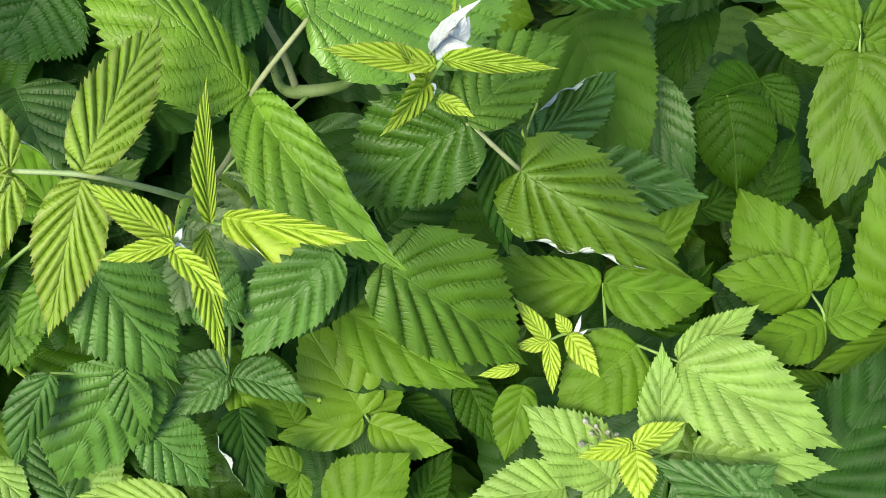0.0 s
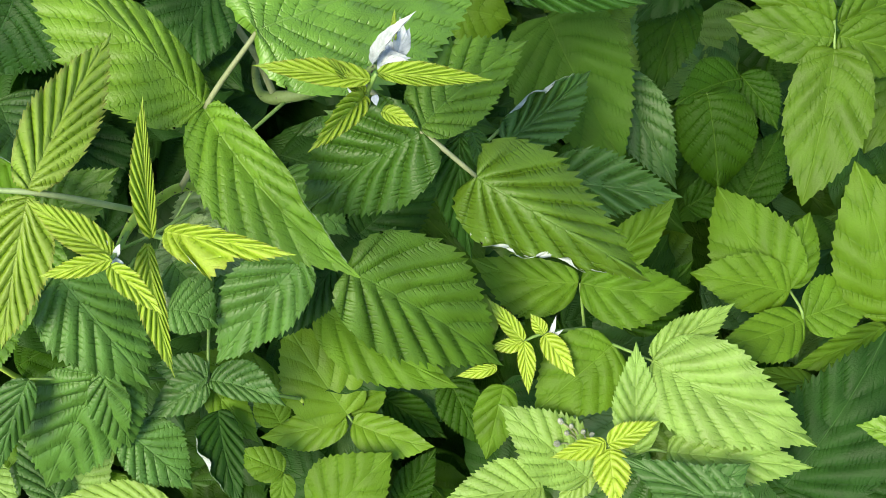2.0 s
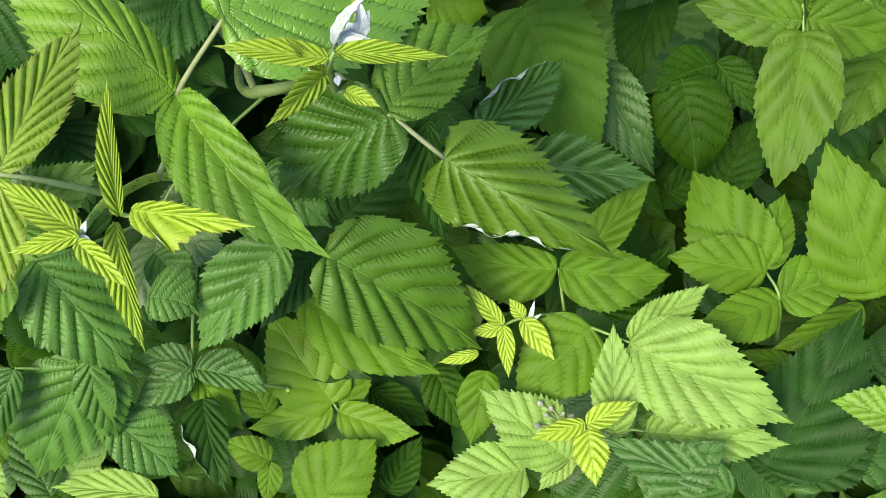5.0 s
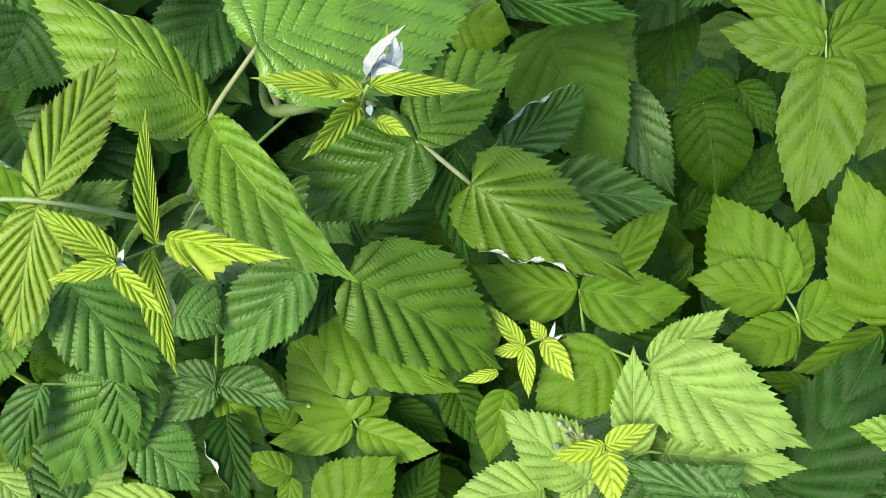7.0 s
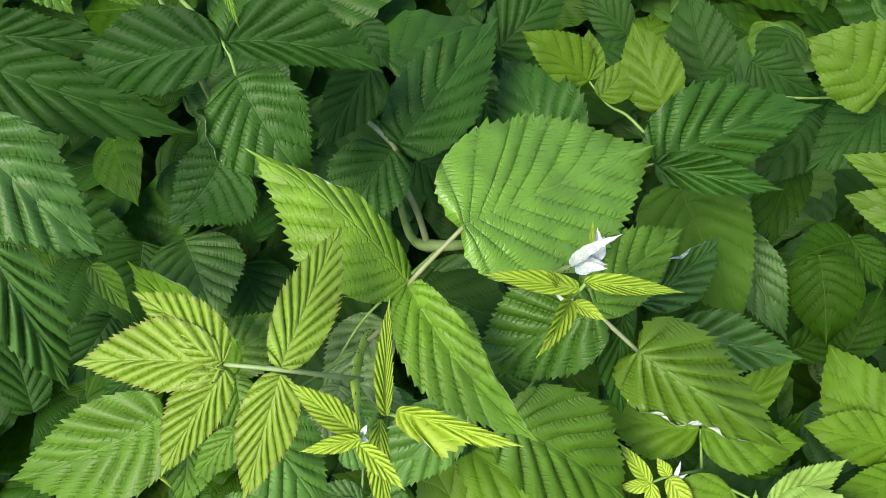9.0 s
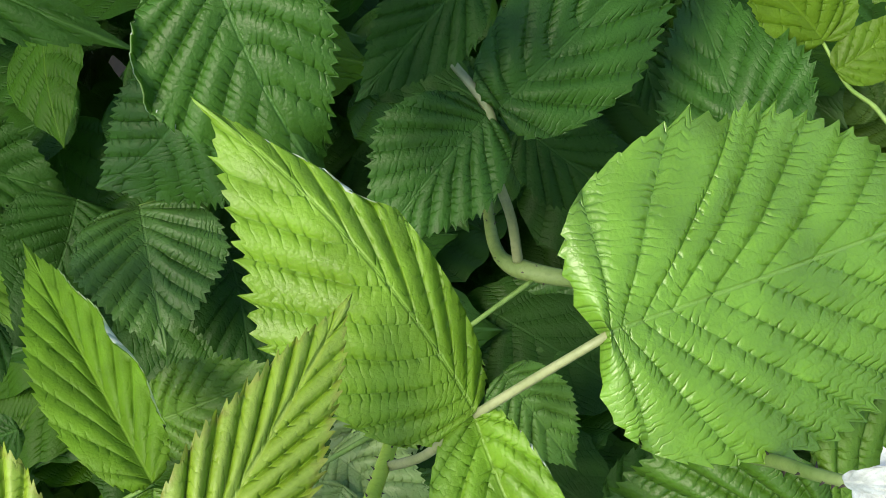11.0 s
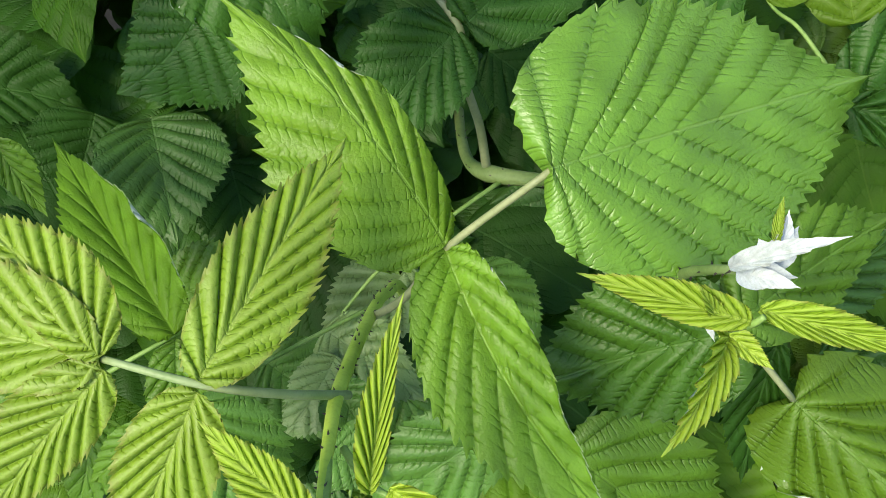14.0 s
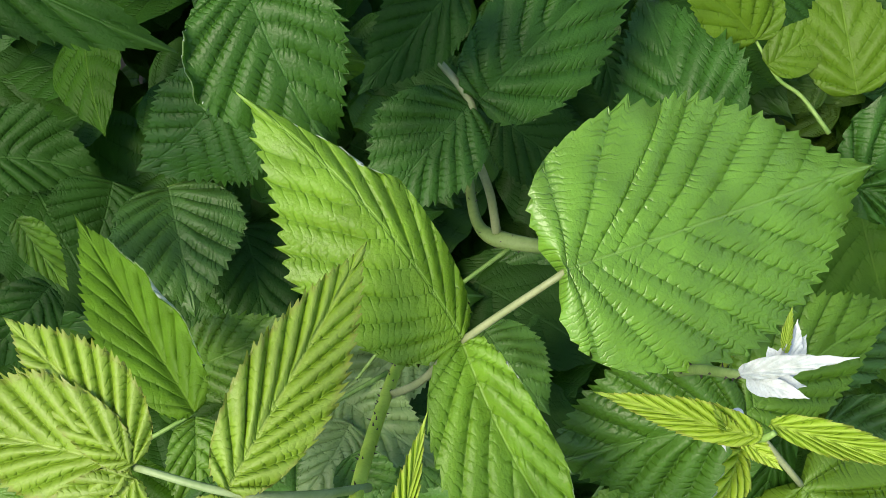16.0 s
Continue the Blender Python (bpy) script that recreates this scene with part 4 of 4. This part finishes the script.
leaflet(lf, (-0.0795, 0.1892, 0.6510), (-0.1083, 0.1684, 0.6439), (0.10, -0.45, 0.89), 0.0080, 0.0080, "soft")
lf = leaf(cane_g, [(-0.0202, 0.2102, 0.6308), (-0.0609, 0.2519, 0.6528), (-0.0879, 0.2631, 0.7008)], 0.001, 0.0006)
leaflet(lf, (-0.0879, 0.2631, 0.7008), (-0.0501, 0.2436, 0.6762), (0.40, -0.31, 0.86), 0.0201, 0.0194, "leafy", pleat=1.2)
leaflet(lf, (-0.0401, 0.3134, 0.6812), (-0.0790, 0.2756, 0.6609), (0.03, -0.50, 0.87), 0.0180, 0.0190, "silver", pleat=1.6)
leaflet(lf, (-0.0468, 0.2763, 0.6672), (-0.0300, 0.2460, 0.6414), (0.32, -0.51, 0.80), 0.0162, 0.0174, "leafy", pleat=1.3)
cane_h = cane("tall raspberry cane with dark deeply pleated leaves",
    [(-0.0900, 0.4300, 0.0000), (-0.1200, 0.4100, 0.4323), (-0.1100, 0.4000, 0.8646)],
    (0.0050, 0.0040, 0.0010), OLD_STEM)
lf = leaf(cane_h, [(-0.0910, 0.3783, 0.8837), (-0.0714, 0.3531, 0.8827), (-0.0685, 0.3440, 0.8720)], 0.001, 0.0006)
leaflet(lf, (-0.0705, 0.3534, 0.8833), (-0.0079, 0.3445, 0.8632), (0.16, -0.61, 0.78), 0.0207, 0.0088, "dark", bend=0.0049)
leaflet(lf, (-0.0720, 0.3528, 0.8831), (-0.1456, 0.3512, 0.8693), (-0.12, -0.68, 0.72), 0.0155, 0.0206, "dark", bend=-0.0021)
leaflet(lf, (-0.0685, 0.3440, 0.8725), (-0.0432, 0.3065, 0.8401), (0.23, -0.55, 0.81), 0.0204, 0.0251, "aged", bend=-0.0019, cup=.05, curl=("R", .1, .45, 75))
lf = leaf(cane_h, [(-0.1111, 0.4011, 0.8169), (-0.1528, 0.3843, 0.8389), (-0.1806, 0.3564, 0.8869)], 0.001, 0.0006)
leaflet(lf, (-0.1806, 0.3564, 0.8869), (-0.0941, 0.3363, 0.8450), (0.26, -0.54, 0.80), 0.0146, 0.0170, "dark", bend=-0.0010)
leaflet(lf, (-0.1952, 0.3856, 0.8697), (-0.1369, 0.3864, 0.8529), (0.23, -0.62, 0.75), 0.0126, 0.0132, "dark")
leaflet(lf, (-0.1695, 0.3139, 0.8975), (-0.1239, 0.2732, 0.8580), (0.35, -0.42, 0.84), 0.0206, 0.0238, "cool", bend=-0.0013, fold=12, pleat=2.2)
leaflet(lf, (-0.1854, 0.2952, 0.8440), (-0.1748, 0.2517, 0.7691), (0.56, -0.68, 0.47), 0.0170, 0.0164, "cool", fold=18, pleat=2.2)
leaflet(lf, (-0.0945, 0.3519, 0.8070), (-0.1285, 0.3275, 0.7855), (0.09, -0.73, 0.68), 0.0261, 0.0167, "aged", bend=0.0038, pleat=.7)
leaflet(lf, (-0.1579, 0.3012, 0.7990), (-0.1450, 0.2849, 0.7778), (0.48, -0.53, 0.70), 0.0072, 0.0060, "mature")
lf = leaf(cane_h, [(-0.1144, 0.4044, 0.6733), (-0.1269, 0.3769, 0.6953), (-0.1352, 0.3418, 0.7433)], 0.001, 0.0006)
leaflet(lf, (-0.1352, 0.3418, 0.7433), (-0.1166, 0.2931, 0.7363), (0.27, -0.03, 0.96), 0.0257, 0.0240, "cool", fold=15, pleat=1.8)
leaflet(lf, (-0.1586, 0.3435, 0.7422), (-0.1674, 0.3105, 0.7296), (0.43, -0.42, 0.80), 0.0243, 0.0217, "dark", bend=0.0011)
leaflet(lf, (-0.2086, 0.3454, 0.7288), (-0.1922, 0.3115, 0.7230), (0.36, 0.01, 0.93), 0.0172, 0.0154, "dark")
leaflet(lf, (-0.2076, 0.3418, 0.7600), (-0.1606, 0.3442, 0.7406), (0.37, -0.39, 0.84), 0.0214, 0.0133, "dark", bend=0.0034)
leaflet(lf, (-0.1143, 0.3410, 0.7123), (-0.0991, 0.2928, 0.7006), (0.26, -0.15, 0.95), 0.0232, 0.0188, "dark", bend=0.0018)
leaflet(lf, (-0.1129, 0.2683, 0.7472), (-0.0682, 0.2864, 0.7589), (-0.05, -0.46, 0.89), 0.0143, 0.0159, "mature")
lf = leaf(cane_h, [(-0.1100, 0.4000, 0.8646), (-0.1140, 0.3707, 0.9016), (-0.1167, 0.3344, 0.9596)], 0.001, 0.0006)
leaflet(lf, (-0.1167, 0.3344, 0.9596), (-0.1049, 0.3239, 0.9416), (0.41, -0.65, 0.64), 0.0075, 0.0078, "mature")
leaflet(lf, (-0.1000, 0.3373, 0.9481), (-0.0839, 0.3324, 0.9326), (0.41, -0.66, 0.63), 0.0041, 0.0050, "mature")
leaflet(lf, (-0.0454, 0.3144, 0.9646), (-0.0413, 0.3009, 0.9515), (0.25, -0.64, 0.73), 0.0014, 0.0016, "bright")
cane_j = cane("raspberry cane with lemon-green young three-part leaves",
    [(0.1800, 0.4800, 0.0000), (0.1500, 0.4600, 0.3390), (0.1600, 0.4500, 0.6780)],
    (0.0050, 0.0040, 0.0010), STEM)
lf = leaf(cane_j, [(0.1152, 0.3901, 0.7217), (0.1042, 0.4027, 0.7271), (0.0940, 0.4080, 0.7321), (0.0850, 0.4199, 0.7392)], 0.001, 0.0006)
leaflet(lf, (0.0850, 0.4196, 0.7402), (0.0512, 0.4345, 0.7685), (0.20, -0.74, 0.64), 0.0119, 0.0149, "lemony", bend=-0.0012)
leaflet(lf, (0.0856, 0.4195, 0.7401), (0.0875, 0.4441, 0.7528), (-0.05, -0.46, 0.89), 0.0079, 0.0086, "lemony")
leaflet(lf, (0.0897, 0.4111, 0.7353), (0.1125, 0.4305, 0.7432), (0.08, -0.46, 0.89), 0.0087, 0.0112, "lemony", bend=-0.0010)
leaflet(lf, (0.1239, 0.4026, 0.7308), (0.1117, 0.4470, 0.7519), (-0.16, -0.46, 0.87), 0.0168, 0.0171, "lemony")
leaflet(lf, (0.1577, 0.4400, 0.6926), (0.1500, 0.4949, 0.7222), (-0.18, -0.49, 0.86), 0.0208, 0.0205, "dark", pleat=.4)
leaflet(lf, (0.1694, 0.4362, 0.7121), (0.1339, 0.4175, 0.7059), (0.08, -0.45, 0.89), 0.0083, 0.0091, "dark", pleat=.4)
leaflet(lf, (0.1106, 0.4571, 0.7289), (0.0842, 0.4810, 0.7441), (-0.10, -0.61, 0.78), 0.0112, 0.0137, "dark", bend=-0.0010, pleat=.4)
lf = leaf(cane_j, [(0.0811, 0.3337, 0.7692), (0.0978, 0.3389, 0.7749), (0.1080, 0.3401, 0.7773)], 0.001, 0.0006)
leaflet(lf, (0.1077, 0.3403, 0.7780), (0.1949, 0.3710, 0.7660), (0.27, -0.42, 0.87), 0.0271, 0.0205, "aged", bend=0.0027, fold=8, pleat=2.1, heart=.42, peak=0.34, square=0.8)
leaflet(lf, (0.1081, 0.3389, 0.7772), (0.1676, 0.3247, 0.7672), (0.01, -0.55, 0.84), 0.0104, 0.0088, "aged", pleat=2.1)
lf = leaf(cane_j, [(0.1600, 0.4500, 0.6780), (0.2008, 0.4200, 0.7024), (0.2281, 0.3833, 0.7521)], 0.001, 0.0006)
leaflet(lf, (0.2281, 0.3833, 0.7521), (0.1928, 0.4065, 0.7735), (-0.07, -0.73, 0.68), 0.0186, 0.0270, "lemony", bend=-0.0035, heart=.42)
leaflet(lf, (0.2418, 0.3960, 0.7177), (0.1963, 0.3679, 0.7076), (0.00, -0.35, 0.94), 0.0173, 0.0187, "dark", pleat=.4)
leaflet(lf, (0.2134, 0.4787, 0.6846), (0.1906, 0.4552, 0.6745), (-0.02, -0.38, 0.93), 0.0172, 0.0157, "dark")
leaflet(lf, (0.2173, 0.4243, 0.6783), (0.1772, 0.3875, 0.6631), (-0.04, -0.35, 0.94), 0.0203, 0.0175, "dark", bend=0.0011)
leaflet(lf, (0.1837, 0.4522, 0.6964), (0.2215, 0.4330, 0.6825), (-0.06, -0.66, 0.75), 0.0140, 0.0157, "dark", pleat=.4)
cane_k = cane("raspberry cane with dark drooping leaves low in the bush",
    [(-0.1500, 0.2700, 0.0000), (-0.1800, 0.2500, 0.3515), (-0.1700, 0.2400, 0.7029)],
    (0.0050, 0.0040, 0.0010), STEM)
lf = leaf(cane_k, [(-0.1700, 0.2400, 0.7029), (-0.1372, 0.2400, 0.7407), (-0.1153, 0.2234, 0.7993)], 0.001, 0.0006)
leaflet(lf, (-0.1153, 0.2234, 0.7993), (-0.1951, 0.2082, 0.7766), (-0.16, -0.47, 0.87), 0.0251, 0.0203, "mature", bend=0.0020, heart=.42, peak=0.34, square=0.8)
leaflet(lf, (-0.1103, 0.2202, 0.7857), (-0.1192, 0.1945, 0.7618), (0.25, -0.70, 0.67), 0.0127, 0.0097, "mature", bend=0.0012)
leaflet(lf, (-0.0821, 0.2152, 0.8029), (-0.1062, 0.1999, 0.7860), (-0.11, -0.65, 0.75), 0.0086, 0.0067, "mature")
leaflet(lf, (-0.1950, 0.2451, 0.7620), (-0.2042, 0.2860, 0.7844), (0.46, -0.35, 0.82), 0.0139, 0.0125, "dark")
leaflet(lf, (-0.1618, 0.2924, 0.7608), (-0.1899, 0.2613, 0.7473), (0.25, -0.57, 0.78), 0.0132, 0.0123, "dark")
leaflet(lf, (-0.1428, 0.2598, 0.7644), (-0.1666, 0.2545, 0.7527), (-0.24, -0.61, 0.76), 0.0093, 0.0075, "dark")

# ---- felted buds ----
felt_leaf(cane_b, (0.0607, 0.2454, 0.8684), (0.0780, 0.2414, 0.8969), (-0.83, -0.32, 0.46), 0.0026, 0.0016, 40)
felt_leaf(cane_b, (0.0619, 0.2448, 0.8676), (0.0732, 0.2423, 0.8729), (-0.35, -0.30, 0.88), 0.0038, 0.0034, 15, 0.16)
felt_leaf(cane_b, (0.0695, 0.2472, 0.8693), (0.0713, 0.2559, 0.8757), (0.45, -0.35, 0.82), 0.0028, 0.0022, 30)
felt_leaf(cane_b, (0.0681, 0.2474, 0.8707), (0.0656, 0.2507, 0.8723), (-0.2, -0.4, 0.9), 0.0020, 0.0016, 20)
felt_leaf(cane_b, (0.0641, 0.2431, 0.8713), (0.0729, 0.2386, 0.8768), (-0.57, -0.12, 0.81), 0.0018, 0.0020, 30)
felt_leaf(cane_b, (0.0682, 0.2457, 0.8695), (0.0737, 0.2540, 0.8722), (-0.13, -0.23, 0.97), 0.0028, 0.0034, 15)
felt_leaf(cane_b, (0.0644, 0.2449, 0.8698), (0.0665, 0.2482, 0.8730), (-0.32, -0.55, 0.77), 0.0020, 0.0020, 30)
felt_leaf(cane_b, (0.0595, 0.2385, 0.8609), (0.0599, 0.2337, 0.8621), (-0.11, 0.22, 0.97), 0.0012, 0.0014, 10)
felt_leaf(cane_b, (0.0587, 0.2353, 0.8776), (0.0583, 0.2291, 0.8772), (-0.13, -0.05, 0.99), 0.0014, 0.0014, 10)
felt_leaf(cane_b, (0.0543, 0.2322, 0.8792), (0.0566, 0.2264, 0.8764), (-0.05, -0.45, 0.89), 0.0009, 0.0012, 10)
felt_leaf(cane_a, (-0.0151, 0.1809, 0.8859), (-0.0108, 0.1790, 0.8868), (-0.25, -0.12, 0.96), 0.0011, 0.0011, 30)
felt_leaf(cane_a, (-0.0136, 0.1817, 0.8862), (-0.0111, 0.1839, 0.8894), (-0.18, -0.74, 0.65), 0.0010, 0.0010, 30)
felt_leaf(cane_a, (-0.0154, 0.1827, 0.8846), (-0.0162, 0.1870, 0.8880), (0.24, -0.57, 0.79), 0.0004, 0.0008, 30)
felt_leaf(cane_f, (0.1081, 0.2172, 0.6634), (0.1125, 0.2247, 0.6720), (-0.19, -0.69, 0.70), 0.0009, 0.0014, 30)
felt_leaf(cane_f, (0.1090, 0.2171, 0.6633), (0.1151, 0.2184, 0.6689), (-0.52, -0.51, 0.69), 0.0009, 0.0009, 30)
bud_stalk(cane_f, [(0.1190, 0.1620, 0.6433), (0.1127, 0.1733, 0.6525), (0.1080, 0.1775, 0.6571)])
flower_bud(cane_f, (0.1079, 0.1772, 0.6580), (-0.30, 0.30, 1), 0.0025)
bud_stalk(cane_f, [(0.1190, 0.1620, 0.6433), (0.1108, 0.1678, 0.6501), (0.1049, 0.1684, 0.6531)])
flower_bud(cane_f, (0.1049, 0.1681, 0.6541), (-0.40, -0.33, 1), 0.0028)
bud_stalk(cane_f, [(0.1190, 0.1620, 0.6433), (0.1138, 0.1702, 0.6509), (0.1099, 0.1723, 0.6545)])
flower_bud(cane_f, (0.1099, 0.1721, 0.6555), (-0.13, -0.03, 1), 0.0022)
bud_stalk(cane_f, [(0.1190, 0.1620, 0.6433), (0.1184, 0.1701, 0.6504), (0.1174, 0.1721, 0.6537)])
flower_bud(cane_f, (0.1174, 0.1719, 0.6547), (0.33, 0.00, 1), 0.0021)
bud_stalk(cane_f, [(0.1190, 0.1620, 0.6433), (0.1207, 0.1693, 0.6498), (0.1213, 0.1708, 0.6527)])
flower_bud(cane_f, (0.1212, 0.1705, 0.6537), (0.58, -0.07, 1), 0.0020)
bud_stalk(cane_f, [(0.1190, 0.1620, 0.6433), (0.1154, 0.1718, 0.6515), (0.1125, 0.1751, 0.6555)])
flower_bud(cane_f, (0.1124, 0.1748, 0.6565), (0.00, 0.17, 1), 0.0020)

# ---- ground and deep foliage ----


def ground():
    rng = random.Random(5)
    bm = bmesh.new()
    bmesh.ops.create_grid(bm, x_segments=60, y_segments=60, size=1.5)
    for v in bm.verts:
        v.co.z = 0.02 * noise.noise(v.co * 3.0) + 0.008 * noise.noise(v.co * 14.0)
        r = max(abs(v.co.x), abs(v.co.y))
        if r > 1.45:
            v.co.x, v.co.y, v.co.z = v.co.x * 400, v.co.y * 400, 0.0
    me = bpy.data.meshes.new("ground")
    bm.to_mesh(me)
    bm.free()
    me.materials.append(SOIL)
    ob = new("ground", me)
    return tagged(ob, "dark bare soil under the raspberry bush", "ground", kind="structure")


ground()


def heap(name, count, place, pick, label, category, seed, size, mats, laterals=6):
    """Many leaves too deep in the shade to tell apart, in one mesh."""
    rng = random.Random(seed)
    forms = []
    for k in range(6):
        forms.append(blade(1.0, rng.uniform(0.3, 0.4), rng.uniform(0.3, 0.4), rng, laterals=laterals, per=4, half=2,
                           arch=rng.uniform(0.0, 0.1), fold=rng.uniform(0, 14), cup=0.05, back=False))
    allv, allf, alluv, allr, allm = [], [], [], [], []
    for k in range(count):
        verts, faces, uvs, rims, tops = forms[k % 6]
        p, n, d = place(rng)
        r = frame_of((0, 0, 0), d, n) * (size * rng.uniform(0.7, 1.25))
        o = len(allv)
        mi = pick(p, rng)
        allv += [r @ Vector(v) + p for v in verts]
        allf += [tuple(i + o for i in f) for f in faces]
        alluv += [(a, b * size) for a, b in uvs]
        allr += rims
        allm += [mi] * len(faces)
    ob = link_mesh(name, allv, allf, mats)
    layer = ob.data.uv_layers.new(name="veins")
    idx = np.empty(len(ob.data.loops), dtype=np.int32)
    ob.data.loops.foreach_get("vertex_index", idx)
    layer.data.foreach_set("uv", np.array(alluv, dtype=np.float32)[idx].ravel())
    att = ob.data.attributes.new("rim", "FLOAT", "POINT")
    att.data.foreach_set("value", np.array(allr, dtype=np.float32))
    ob.data.polygons.foreach_set("material_index", allm)
    return tagged(ob, label, category, kind="stuff")


def crown_height(x, y):
    """Height below which the bush is filled with leaves."""
    return 0.60 + 0.20 * max(0.0, min(1.0, (y - 0.2) / 0.2)) * max(0.0, min(1.0, (0.12 - x) / 0.25)) - 0.25 * max(0.0, -y)


def deep_place(rng):
    while True:
        x, y = rng.uniform(-0.85, 1.0), rng.uniform(-0.2, 1.15)
        if ((x - 0.07) / 0.85) ** 2 + ((y - 0.47) / 0.6) ** 2 > 1 + 0.3 * noise.noise((5 * x, 5 * y, 0)) or (y < 0.0 and abs(x) < 0.3):
            continue
        inside = -0.32 < x < 0.42 and 0.02 < y < 0.62
        top = crown_height(x, y) - ((0.005 if x < 0 else 0.025) if inside else -0.03)
        z = top - abs(rng.gauss(0, 0.11)) if rng.random() < 0.72 else rng.uniform(0.12, top)
        if z > 0.1 and (Vector((x, y, z)) - Vector((-0.022, 0.37, 0.70))).length > 0.055:
            break
    n = Vector((rng.gauss(0, 0.35), rng.gauss(-0.2, 0.35), 1.0)).normalized()
    a = rng.uniform(0, 6.28)
    return Vector((x, y, z)), n, Vector((math.cos(a), math.sin(a), rng.uniform(-0.5, 0.1)))


def shade_by_place(p, rng):
    """Darker materials at the tall back, brighter low in front: shade put into colour."""
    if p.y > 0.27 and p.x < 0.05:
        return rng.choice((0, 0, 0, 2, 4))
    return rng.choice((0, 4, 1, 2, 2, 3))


def litter_place(rng):
    x, y = rng.uniform(-0.8, 0.9), rng.uniform(-0.4, 1.0)
    a = rng.uniform(0, 6.28)
    return Vector((x, y, 0.03)), Vector((rng.gauss(0, 0.3), rng.gauss(0, 0.3), 1)), Vector((math.cos(a), math.sin(a), rng.uniform(-0.1, 0.2)))


heap("undergrowth", 8600, deep_place, shade_by_place, "dense shaded raspberry leaves deep in the bush", "foliage", 21, 0.06, [LEAF["dark"], LEAF["cool"], LEAF["deep"], LEAF["mature"], LEAF["aged"]])
heap("leaf_litter", 260, litter_place, lambda p, rng: 0, "dry brown fallen leaves on the soil", "leaf litter", 22, 0.05, [LITTER])
